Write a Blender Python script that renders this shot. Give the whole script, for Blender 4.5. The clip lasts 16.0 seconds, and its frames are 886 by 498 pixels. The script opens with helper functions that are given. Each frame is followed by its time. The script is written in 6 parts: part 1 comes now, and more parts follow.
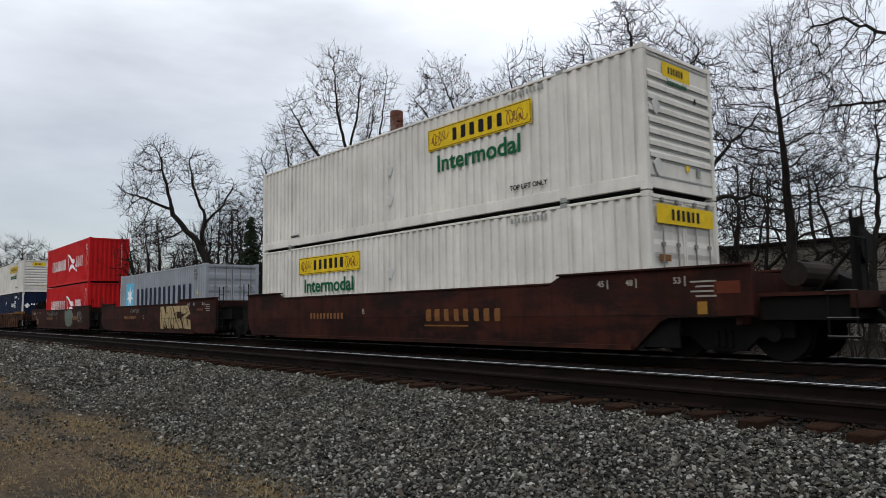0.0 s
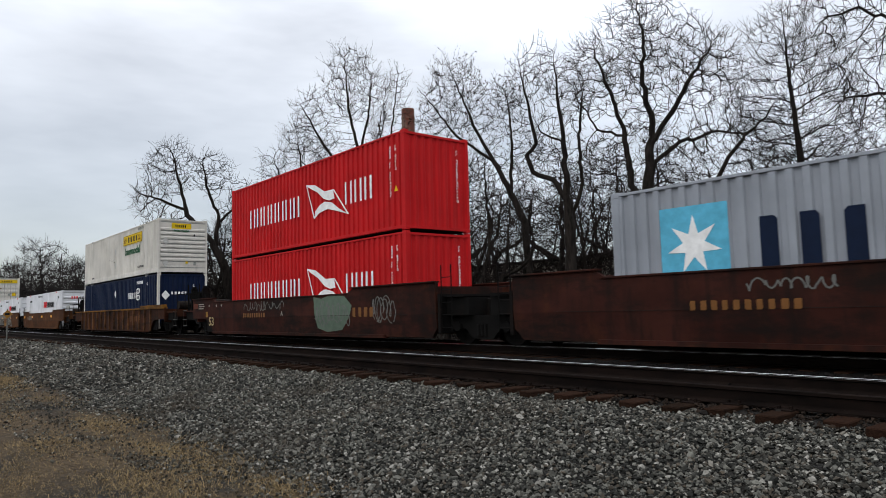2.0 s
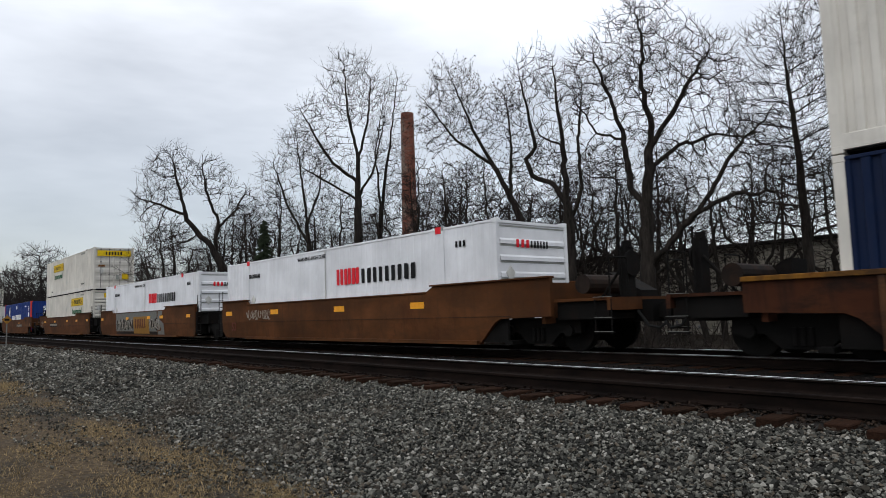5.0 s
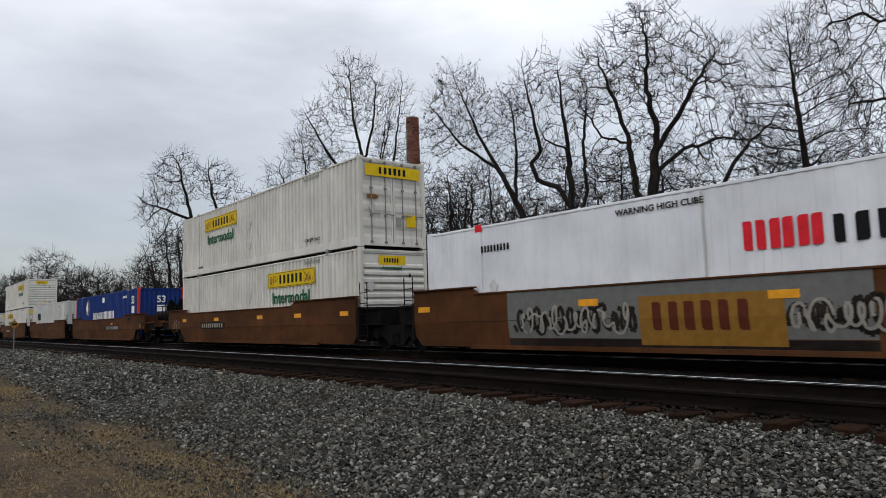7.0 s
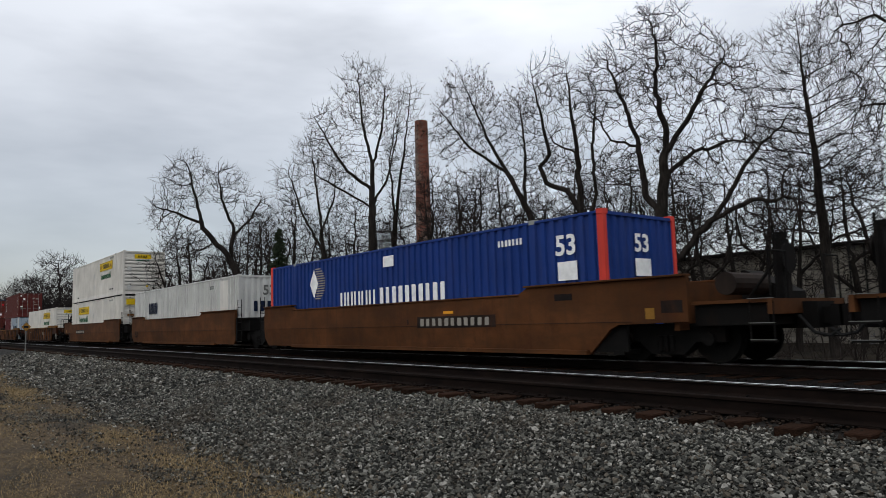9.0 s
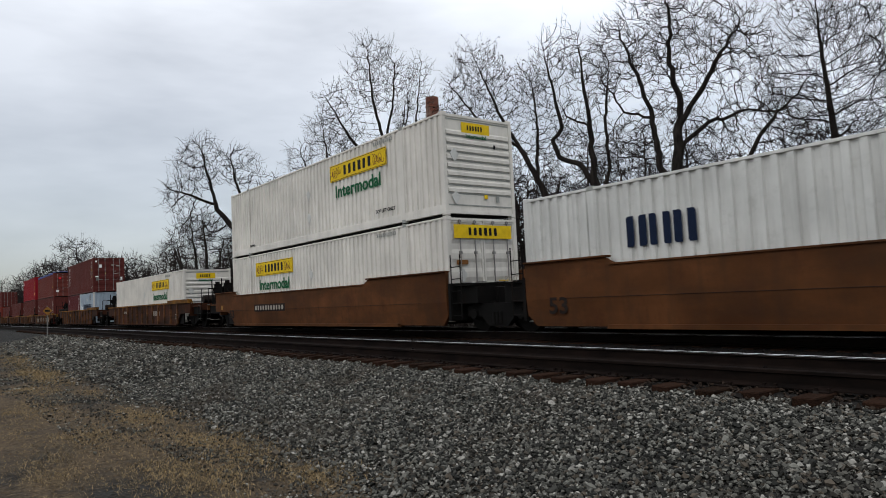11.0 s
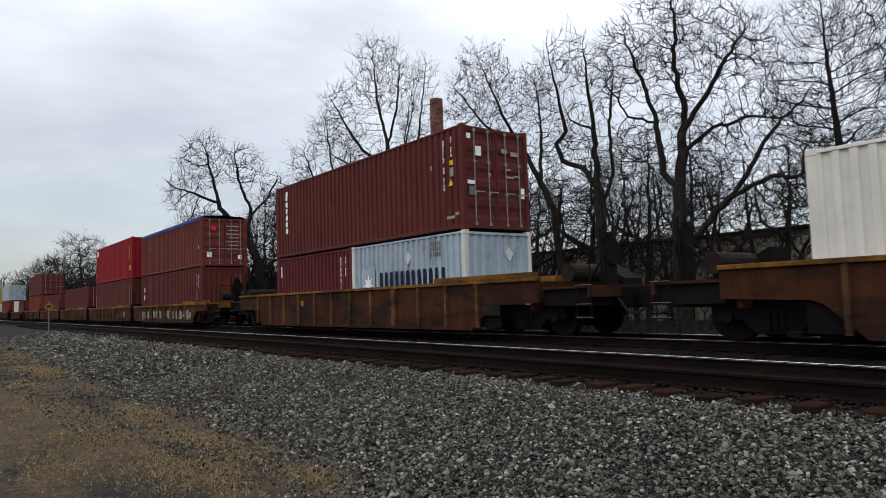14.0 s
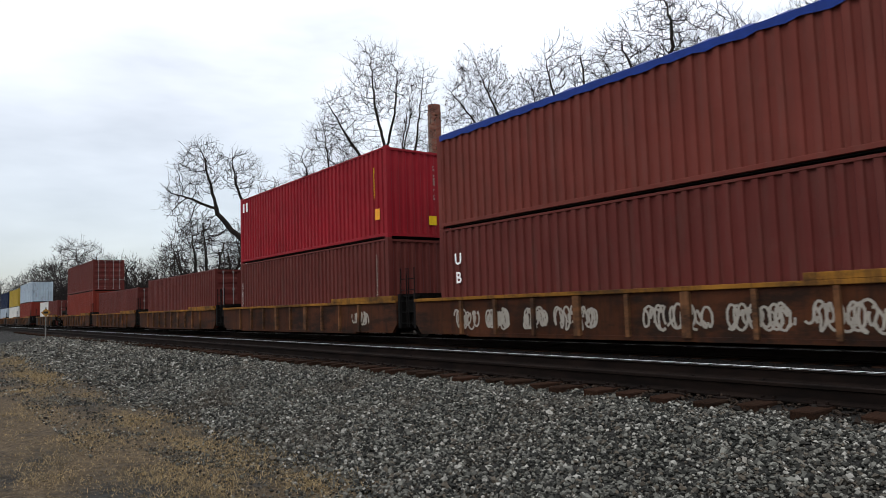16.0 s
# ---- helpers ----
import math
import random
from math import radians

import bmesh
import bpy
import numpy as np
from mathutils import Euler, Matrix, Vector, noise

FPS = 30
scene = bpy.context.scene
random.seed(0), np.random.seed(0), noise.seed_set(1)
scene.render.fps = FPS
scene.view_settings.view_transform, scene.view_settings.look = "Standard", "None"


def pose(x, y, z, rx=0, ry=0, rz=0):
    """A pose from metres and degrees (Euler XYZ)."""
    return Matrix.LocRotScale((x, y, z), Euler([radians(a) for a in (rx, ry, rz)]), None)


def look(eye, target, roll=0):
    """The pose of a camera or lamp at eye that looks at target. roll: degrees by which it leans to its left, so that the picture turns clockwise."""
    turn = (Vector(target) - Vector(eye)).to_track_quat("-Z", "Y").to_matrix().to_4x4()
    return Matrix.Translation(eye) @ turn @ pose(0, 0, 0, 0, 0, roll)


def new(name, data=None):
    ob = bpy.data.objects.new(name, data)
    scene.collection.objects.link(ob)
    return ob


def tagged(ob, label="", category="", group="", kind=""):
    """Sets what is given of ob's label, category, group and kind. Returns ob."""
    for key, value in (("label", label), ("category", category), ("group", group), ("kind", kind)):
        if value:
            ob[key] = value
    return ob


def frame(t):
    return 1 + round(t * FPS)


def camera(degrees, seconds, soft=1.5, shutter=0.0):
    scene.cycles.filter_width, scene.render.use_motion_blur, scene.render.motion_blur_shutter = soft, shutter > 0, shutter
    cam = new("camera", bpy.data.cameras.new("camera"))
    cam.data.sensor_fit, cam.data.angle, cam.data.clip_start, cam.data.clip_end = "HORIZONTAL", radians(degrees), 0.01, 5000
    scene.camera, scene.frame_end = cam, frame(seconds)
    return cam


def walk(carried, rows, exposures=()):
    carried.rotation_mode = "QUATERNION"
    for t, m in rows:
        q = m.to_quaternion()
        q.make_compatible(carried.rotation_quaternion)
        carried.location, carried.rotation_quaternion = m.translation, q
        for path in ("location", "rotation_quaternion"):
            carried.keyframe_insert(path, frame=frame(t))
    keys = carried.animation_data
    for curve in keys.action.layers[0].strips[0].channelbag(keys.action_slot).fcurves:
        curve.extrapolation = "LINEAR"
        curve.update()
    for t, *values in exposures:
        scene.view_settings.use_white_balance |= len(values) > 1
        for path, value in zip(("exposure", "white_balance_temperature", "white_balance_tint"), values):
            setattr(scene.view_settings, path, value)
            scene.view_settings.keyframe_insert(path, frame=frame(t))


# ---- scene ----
# The camera stands on the trackside, 0.92 m above the rail heads, and only turns a little.
EYE = (0.0, 0.0, 0.92)
PATH = [
    (0.0, 49.29, 5.20, 0.91),
    (0.5, 49.53, 5.33, 0.83),
    (1.0, 49.48, 5.42, 0.91),
    (1.5, 49.86, 5.25, 1.25),
    (2.0, 50.41, 4.99, 1.46),
    (2.5, 50.54, 4.98, 1.48),
    (3.0, 50.73, 5.11, 1.38),
    (3.5, 50.56, 4.92, 1.57),
    (4.0, 50.34, 5.10, 1.66),
    (6.5, 50.70, 5.63, 1.79),
    (7.0, 50.86, 5.68, 1.74),
    (7.5, 51.01, 5.81, 1.71),
    (8.0, 51.13, 6.06, 1.52),
    (8.5, 51.20, 6.14, 1.40),
    (9.0, 51.58, 5.98, 1.63),
    (11.5, 53.16, 3.78, 2.42),
    (12.0, 52.81, 3.85, 1.32),
    (12.5, 53.05, 3.96, 1.61),
    (13.0, 53.23, 4.04, 1.96),
    (13.5, 53.25, 4.13, 1.90),
    (14.0, 52.92, 4.24, 1.80),
    (14.5, 52.90, 4.38, 1.81),
    (15.0, 52.83, 4.43, 1.79),
    (15.5, 52.74, 4.50, 1.76),
    (16.0, 52.74, 4.72, 1.82),
]
cam = camera(65.67, 16.0, soft=0.85, shutter=0.06)
walk(cam, [(t, pose(*EYE, 90 + pitch, roll, yaw)) for t, yaw, pitch, roll in PATH], exposures=[(0.0, -0.14), (2.5, -0.02), (4.0, -0.02), (7.0, -0.26), (9.0, -0.28), (11.5, -0.1), (13.0, -0.02), (14.0, -0.02), (15.0, 0.18), (16.0, 0.24)])

# ---- light: a bright overcast sky and a wide, weak sun behind the cloud ----
SUN_ELEV, SUN_AZ = 48.0, 160.0
sun = new("sun", bpy.data.lights.new("sun", "SUN"))
sun.data.energy, sun.data.angle, sun.data.color = 0.6, radians(35), (1.0, 0.97, 0.93)
sun.matrix_world = look((9, -24, 28), (0, 0, 0))

world = bpy.data.worlds.new("overcast_sky")
scene.world = world
world.use_nodes = True
wt = world.node_tree
wt.nodes.clear()


def wn(kind, **kw):
    n = wt.nodes.new(kind)
    for k, v in kw.items():
        n.inputs[k].default_value = v
    return n


w_out = wn("ShaderNodeOutputWorld")
w_sky = wn("ShaderNodeTexSky")
w_sky.sky_type, w_sky.sun_disc = "NISHITA", False
w_sky.sun_elevation, w_sky.sun_rotation = radians(SUN_ELEV), radians(SUN_AZ)
w_bg1 = wn("ShaderNodeBackground", Strength=0.05)
w_bg2 = wn("ShaderNodeBackground", Strength=1.0)
w_add = wn("ShaderNodeAddShader")
w_co = wn("ShaderNodeTexCoord")
w_sep = wn("ShaderNodeSeparateXYZ")
w_grad = wn("ShaderNodeMapRange")
for k, v in (("From Min", 0.0), ("From Max", 1.0), ("To Min", 0.36), ("To Max", 1.52)):
    w_grad.inputs[k].default_value = v
w_map = wn("ShaderNodeMapping", Scale=(1.2, 1.2, 4.5), Rotation=(0.12, 0.1, 0.3))
w_noise = wn("ShaderNodeTexNoise", Scale=1.6, Detail=5.0, Roughness=0.52)
w_ramp = wn("ShaderNodeMapRange")
for k, v in (("From Min", 0.34), ("From Max", 0.66), ("To Min", 0.68), ("To Max", 1.18)):
    w_ramp.inputs[k].default_value = v
w_mul = wn("ShaderNodeMath")
w_mul.operation = "MULTIPLY"
w_side = wn("ShaderNodeMapRange")
for k, v in (("From Min", -1.0), ("From Max", -0.74), ("To Min", 0.86), ("To Max", 1.25)):
    w_side.inputs[k].default_value = v
w_mul2 = wn("ShaderNodeMath")
w_mul2.operation = "MULTIPLY"
w_tint = wn("ShaderNodeMixRGB")
w_tint.blend_type = "MULTIPLY"
w_tint.inputs["Fac"].default_value = 1.0
w_tint.inputs["Color2"].default_value = (0.97, 0.985, 1.015, 1)
for a, b in ((w_sky.outputs[0], w_bg1.inputs["Color"]), (w_co.outputs["Generated"], w_sep.inputs[0]),
             (w_sep.outputs["Z"], w_grad.inputs["Value"]), (w_co.outputs["Generated"], w_map.inputs["Vector"]),
             (w_map.outputs[0], w_noise.inputs["Vector"]), (w_noise.outputs[0], w_ramp.inputs["Value"]),
             (w_grad.outputs[0], w_mul.inputs[0]), (w_ramp.outputs[0], w_mul.inputs[1]),
             (w_sep.outputs["X"], w_side.inputs["Value"]), (w_mul.outputs[0], w_mul2.inputs[0]), (w_side.outputs[0], w_mul2.inputs[1]),
             (w_mul2.outputs[0], w_tint.inputs["Color1"]), (w_tint.outputs[0], w_bg2.inputs["Color"]),
             (w_bg1.outputs[0], w_add.inputs[0]), (w_bg2.outputs[0], w_add.inputs[1]), (w_add.outputs[0], w_out.inputs[0])):
    wt.links.new(a, b)


# ---- materials ----
class Nodes:
    """A node material with a principled surface and a few shorthand calls."""

    def __init__(self, name):
        self.mat = bpy.data.materials.new(name)
        self.mat.use_nodes = True
        self.t = self.mat.node_tree
        self.p = self.t.nodes["Principled BSDF"]
        self.co = self.t.nodes.new("ShaderNodeTexCoord").outputs["Object"]

    def put(self, a, b):
        self.t.links.new(a, b)

    def noise(self, scale, detail=3.0, stretch=(1, 1, 1), rough=0.55, vec=None):
        m = self.t.nodes.new("ShaderNodeMapping")
        m.inputs["Scale"].default_value = stretch
        n = self.t.nodes.new("ShaderNodeTexNoise")
        n.inputs["Scale"].default_value, n.inputs["Detail"].default_value, n.inputs["Roughness"].default_value = scale, detail, rough
        self.put(vec or self.co, m.inputs["Vector"])
        self.put(m.outputs[0], n.inputs["Vector"])
        return n.outputs[0]

    def step(self, value, lo, hi, a=0.0, b=1.0):
        n = self.t.nodes.new("ShaderNodeMapRange")
        for k, v in (("From Min", lo), ("From Max", hi), ("To Min", a), ("To Max", b)):
            n.inputs[k].default_value = v
        self.put(value, n.inputs["Value"])
        return n.outputs[0]

    def mix(self, fac, a, b, blend="MIX"):
        n = self.t.nodes.new("ShaderNodeMixRGB")
        n.blend_type = blend
        for k, v in (("Fac", fac), ("Color1", a), ("Color2", b)):
            if isinstance(v, (int, float)):
                n.inputs[k].default_value = v
            elif isinstance(v, tuple):
                n.inputs[k].default_value = (*v[:3], 1)
            else:
                self.put(v, n.inputs[k])
        return n.outputs[0]

    def times(self, a, b):
        n = self.t.nodes.new("ShaderNodeMath")
        n.operation = "MULTIPLY"
        for i, v in enumerate((a, b)):
            if isinstance(v, (int, float)):
                n.inputs[i].default_value = v
            else:
                self.put(v, n.inputs[i])
        return n.outputs[0]

    def random(self):
        return self.t.nodes.new("ShaderNodeObjectInfo").outputs["Random"]

    def island(self):
        return self.t.nodes.new("ShaderNodeNewGeometry").outputs["Random Per Island"]

    def bump(self, height, dist=0.01, strength=0.5):
        n = self.t.nodes.new("ShaderNodeBump")
        n.inputs["Distance"].default_value, n.inputs["Strength"].default_value = dist, strength
        self.put(height, n.inputs["Height"])
        self.put(n.outputs[0], self.p.inputs["Normal"])

    def done(self, color, rough=0.6, metal=0.0, spec=0.5):
        if isinstance(color, tuple):
            self.p.inputs["Base Color"].default_value = (*color[:3], 1)
        else:
            self.put(color, self.p.inputs["Base Color"])
        if isinstance(rough, (int, float)):
            self.p.inputs["Roughness"].default_value = rough
        else:
            self.put(rough, self.p.inputs["Roughness"])
        self.p.inputs["Metallic"].default_value = metal
        self.p.inputs["Specular IOR Level"].default_value = spec
        return self.mat


def scaled(c, k):
    return tuple(min(1.0, v * k) for v in c)


def paint(name, c, dirt=0.35, rust=0.0, grime=(0.09, 0.075, 0.06), rough=0.55):
    """Weathered paint on steel: fading, rain streaks, road grime and rust spots."""
    n = Nodes(name)
    fade = n.noise(0.7, 4, (1, 1, 1))
    col = n.mix(n.step(fade, 0.35, 0.7), scaled(c, 0.86), scaled(c, 1.1))
    streak = n.noise(5.0, 4, (1.0, 1.0, 0.09), 0.6)
    col = n.mix(n.times(n.step(streak, 0.46, 0.78), dirt), col, grime)
    spots = n.noise(3.0, 6, (1, 1, 1), 0.7)
    col = n.mix(n.times(n.step(spots, 0.55, 0.8), dirt * 0.8), col, grime)
    if rust:
        r = n.noise(2.2, 8, (1, 1, 0.5), 0.72)
        col = n.mix(n.times(n.step(r, 0.56, 0.64), rust), col, (0.045, 0.017, 0.009))
    n.bump(n.noise(14, 3), 0.004, 0.25)
    return n.done(col, n.step(spots, 0.3, 0.8, rough, rough + 0.25), 0.0, 0.1)


def wagon_paint(name, c, rusty, grime, blotch=0.85, streak=0.8):
    """Old wagon paint: blotched grime, rust bleeding down, faded patches, hardly any gloss."""
    n = Nodes(name)
    col = n.mix(n.step(n.noise(0.45, 5, (1, 1, 1.6), 0.6), 0.35, 0.68), scaled(c, 0.6), scaled(c, 1.35))
    col = n.mix(n.times(n.step(n.noise(1.6, 8, (1, 1, 0.6), 0.72), 0.52, 0.66), 0.75), col, rusty)
    col = n.mix(n.times(n.step(n.noise(4.0, 6, (1.0, 1.0, 0.12), 0.65), 0.48, 0.72), streak), col, grime)
    col = n.mix(n.times(n.step(n.noise(0.8, 7, (0.7, 1, 2.0), 0.7), 0.47, 0.62), blotch), col, grime)
    n.bump(n.noise(9, 5, rough=0.7), 0.006, 0.4)
    return n.done(col, 0.8, 0.0, 0.07)


def plain(name, c, rough=0.6, metal=0.0):
    n = Nodes(name)
    col = n.mix(n.step(n.noise(6, 4), 0.3, 0.75), scaled(c, 0.82), scaled(c, 1.1))
    return n.done(col, rough, metal, 0.1)


MAT = {
    "jb_white": paint("cream_white_paint", (0.60, 0.575, 0.52), 0.2),
    "xpo_white": paint("clean_white_paint", (0.66, 0.67, 0.69), 0.08),
    "csx_white": paint("dull_white_paint", (0.52, 0.52, 0.49), 0.3),
    "grey": paint("pale_grey_paint", (0.27, 0.29, 0.32), 0.12),
    "grey_blue": paint("light_blue_grey_paint", (0.30, 0.36, 0.41), 0.3, 0.35),
    "red": paint("bright_red_paint", (0.46, 0.010, 0.012), 0.12),
    "crimson": paint("crimson_paint", (0.20, 0.008, 0.014), 0.15),
    "dark_crimson": paint("dark_crimson_paint", (0.085, 0.013, 0.016), 0.2, 0.2),
    "rib_paint": wagon_paint("scuffed_brown_rib_paint", (0.115, 0.052, 0.023), (0.06, 0.022, 0.010), (0.015, 0.011, 0.009)),
    "orange_red": paint("orange_red_paint", (0.14, 0.02, 0.012), 0.2),
    "maroon": paint("maroon_paint", (0.085, 0.018, 0.0145), 0.2, 0.12),
    "brown": paint("red_brown_paint", (0.115, 0.026, 0.019), 0.2, 0.12),
    "navy": paint("navy_blue_paint", (0.004, 0.011, 0.036), 0.1),
    "blue": paint("royal_blue_paint", (0.010, 0.034, 0.16), 0.16),
    "yellow_box": paint("yellow_paint", (0.30, 0.21, 0.03), 0.2),
    "post_red": paint("scarlet_post_paint", (0.55, 0.05, 0.035), 0.15),
    "car_maroon": wagon_paint("dirty_oxide_paint", (0.036, 0.0115, 0.008), (0.05, 0.016, 0.008), (0.009, 0.007, 0.006)),
    "car_brown": wagon_paint("dirty_ochre_brown_paint", (0.078, 0.0305, 0.0112), (0.055, 0.019, 0.008), (0.026, 0.016, 0.010), 0.32, 0.4),
    "car_rust": wagon_paint("rusty_brown_paint", (0.044, 0.0155, 0.0075), (0.06, 0.021, 0.008), (0.011, 0.008, 0.0065)),
    "car_dull": wagon_paint("dull_grey_brown_paint", (0.022, 0.016, 0.013), (0.035, 0.015, 0.008), (0.008, 0.0065, 0.006)),
    "chord": wagon_paint("worn_yellow_brown_paint", (0.19, 0.085, 0.014), (0.075, 0.028, 0.010), (0.035, 0.02, 0.011)),
    "black_steel": wagon_paint("greasy_black_steel", (0.0065, 0.006, 0.0055), (0.012, 0.007, 0.005), (0.004, 0.0038, 0.0036)),
    "gap": plain("black_rubber_and_gap_shade", (0.012, 0.012, 0.012), 0.8),
    "rod": plain("galvanised_rod", (0.22, 0.21, 0.20), 0.45, 0.6),
    "yellow": plain("yellow_panel_film", (0.62, 0.42, 0.012)),
    "amber": plain("amber_reflective_film", (0.70, 0.30, 0.02), 0.4),
    "black": plain("black_lettering", (0.008, 0.008, 0.009)),
    "dark_green": plain("dark_green_lettering", (0.006, 0.085, 0.032)),
    "white": plain("white_lettering", (0.78, 0.78, 0.76)),
    "faded_white": plain("faded_white_lettering", (0.26, 0.235, 0.20)),
    "cream": plain("cream_spray_paint", (0.33, 0.25, 0.13)),
    "mint": plain("pale_green_spray_paint", (0.10, 0.135, 0.10)),
    "spray_grey": plain("grey_spray_paint", (0.13, 0.13, 0.12)),
    "tan_block": plain("ochre_block_paint", (0.22, 0.11, 0.02)),
    "rust_letter": plain("rust_red_lettering", (0.085, 0.02, 0.009)),
    "gold_letter": plain("dull_gold_lettering", (0.16, 0.07, 0.022)),
    "cyan": plain("sky_blue_panel", (0.10, 0.40, 0.56)),
    "navy_letter": plain("navy_lettering", (0.005, 0.011, 0.03)),
    "red_letter": plain("red_lettering", (0.62, 0.02, 0.03)),
    "tarp": plain("blue_tarpaulin", (0.012, 0.032, 0.17), 0.5),
    "green_grey": plain("grey_green_mark", (0.25, 0.26, 0.24)),
}


# ---- mesh helpers ----
def box(bm, x0, x1, y0, y1, z0, z1):
    v = [bm.verts.new(p) for p in ((x0, y0, z0), (x1, y0, z0), (x1, y1, z0), (x0, y1, z0), (x0, y0, z1), (x1, y0, z1), (x1, y1, z1), (x0, y1, z1))]
    for f in ((3, 2, 1, 0), (4, 5, 6, 7), (0, 1, 5, 4), (1, 2, 6, 5), (2, 3, 7, 6), (3, 0, 4, 7)):
        bm.faces.new([v[i] for i in f])


def prism(bm, outline, y0, y1):
    """An outline in x and z, drawn out from y0 to y1."""
    a = [bm.verts.new((x, y0, z)) for x, z in outline]
    b = [bm.verts.new((x, y1, z)) for x, z in outline]
    bm.faces.new(a)
    bm.faces.new(b[::-1])
    for i in range(len(a)):
        j = (i + 1) % len(a)
        bm.faces.new((a[j], a[i], b[i], b[j]))


def tube(bm, p0, p1, r, sides=8, r1=None):
    p0, p1 = Vector(p0), Vector(p1)
    m = (p1 - p0).to_track_quat("Z", "Y").to_matrix()
    ring = lambda p, rr: [bm.verts.new(p + m @ Vector((rr * math.cos(6.2832 * k / sides), rr * math.sin(6.2832 * k / sides), 0))) for k in range(sides)]
    a, b = ring(p0, r), ring(p1, r if r1 is None else r1)
    for k in range(sides):
        bm.faces.new((a[k], a[(k + 1) % sides], b[(k + 1) % sides], b[k]))
    bm.faces.new(a[::-1])
    bm.faces.new(b)


def part(name, bm, material, parent=None, label=""):
    me = bpy.data.meshes.new(name)
    bmesh.ops.recalc_face_normals(bm, faces=bm.faces)
    bm.to_mesh(me)
    bm.free()
    me.materials.append(MAT[material] if isinstance(material, str) else material)
    ob = new(name, me)
    ob.parent = parent
    return tagged(ob, label)


def box_part(name, dims, material, parent, label=""):
    bm = bmesh.new()
    box(bm, *dims)
    return part(name, bm, material, parent, label)


CHARS = {}


def letters(text, size, material, parent, x, y, z, end=False, name="lettering", wide=1.0):
    """Raised lettering centred at x, z, a mesh for each character; on the side it faces -y, on an end +x."""
    key = (text, size, material, wide)
    if key not in CHARS:
        cu = bpy.data.curves.new(name, "FONT")
        cu.offset = size * 0.022
        cu.body, cu.size, cu.extrude, cu.align_x, cu.align_y, cu.resolution_u = text, size, 0.002, "CENTER", "CENTER", 3
        tmp = bpy.data.objects.new(name, cu)
        scene.collection.objects.link(tmp)
        whole = bpy.data.meshes.new_from_object(tmp.evaluated_get(bpy.context.evaluated_depsgraph_get()))
        bpy.data.objects.remove(tmp)
        near = {}
        for e in whole.edges:
            a, b = e.vertices
            near.setdefault(a, []).append(b)
            near.setdefault(b, []).append(a)
        seen, made = set(), []
        for v0 in range(len(whole.vertices)):
            if v0 in seen:
                continue
            group, todo = [], [v0]
            seen.add(v0)
            while todo:
                v = todo.pop()
                group.append(v)
                for w in near.get(v, ()):
                    if w not in seen:
                        seen.add(w)
                        todo.append(w)
            index = {v: k for k, v in enumerate(group)}
            me = bpy.data.meshes.new(name)
            me.from_pydata([(whole.vertices[v].co.x * wide, whole.vertices[v].co.y, whole.vertices[v].co.z) for v in group], [],
                           [[index[v] for v in p.vertices] for p in whole.polygons if p.vertices[0] in index])
            me.materials.append(MAT[material])
            made.append(me)
        CHARS[key] = made
    for me in CHARS[key]:
        ob = new("letter", me)
        ob.parent = parent
        ob.matrix_basis = pose(x, y, z, 90, 0, 90 if end else 0)


def glyph(bm, x0, z0, w, h, kind, spot, bold):
    """Plain upright bars with clipped corners, two where the letter is wide; spot(a, z, front) gives the place."""
    k = w * bold * (1.0 + 0.1 * (kind % 3))
    c = min(k, h) * 0.2
    for x in ((x0, x0 + w * 0.96 - k) if w > 0.3 else (x0,)):
        ring = ((0, c), (c, 0), (k, 0), (k, h - c), (k - c, h), (0, h)) if kind % 2 else ((0, 0), (k - c, 0), (k, c), (k, h), (c, h), (0, h - c))
        a = [bm.verts.new(spot(x + p, z0 + q, True)) for p, q in ring]
        d = [bm.verts.new(spot(x + p, z0 + q, False)) for p, q in ring]
        bm.faces.new(a)
        for n in range(6):
            bm.faces.new((a[n], d[n], d[(n + 1) % 6], a[(n + 1) % 6]))


def marks(name, parent, x, z, count, w, h, material, face, end=False, bold=0.28, gap=0.25, seed=1, label=""):
    """A row of plain bar marks of a lettering's size; face: the y (or x, on an end) of the surface. Small numbers stay one mesh."""
    rng = random.Random(seed)
    if end:
        spot = lambda a, zz, front: (face + (0.006 if front else 0), a, zz)
    else:
        spot = lambda a, zz, front: (a, face - (0.006 if front else 0), zz)
    small = name == "small_print"
    bm = bmesh.new()
    for k in range(count):
        glyph(bm, x + k * w * (1 + gap), z, w, h, rng.randrange(12), spot, bold if w > 0.3 else 0.62)
        if not small:
            part("letter_bar", bm, material, parent, label)
            bm = bmesh.new()
    if small:
        tagged(part(name, bm, material, parent, label or "row of small plain marks"), kind="stuff")


# ---- ground, track bed and rails ----
def ground_z(x, y):
    """Trackside ground, ballast shoulder, level track bed, and the lower land behind."""
    pts = ((-400, -0.9), (-6, -0.78), (1.5, -0.72), (3.0, -0.69), (4.2, -0.56), (6.0, -0.325), (6.7, -0.292), (7.05, -0.24), (7.3, -0.215), (15.6, -0.205), (17.6, -0.85), (24, -1.0), (2500, -1.0))
    for (a, za), (b, zb) in zip(pts, pts[1:]):
        if y <= b:
            z = za + (zb - za) * max(0.0, (y - a) / (b - a))
            break
    lump = noise.noise(Vector((x * 0.35, y * 0.8, 3.1))) * 0.035 + noise.noise(Vector((x * 1.7, y * 1.9, 7.7))) * 0.012
    return z + lump * (1.0 if y < 6.2 else 0.3 if y < 16 else 3.0)


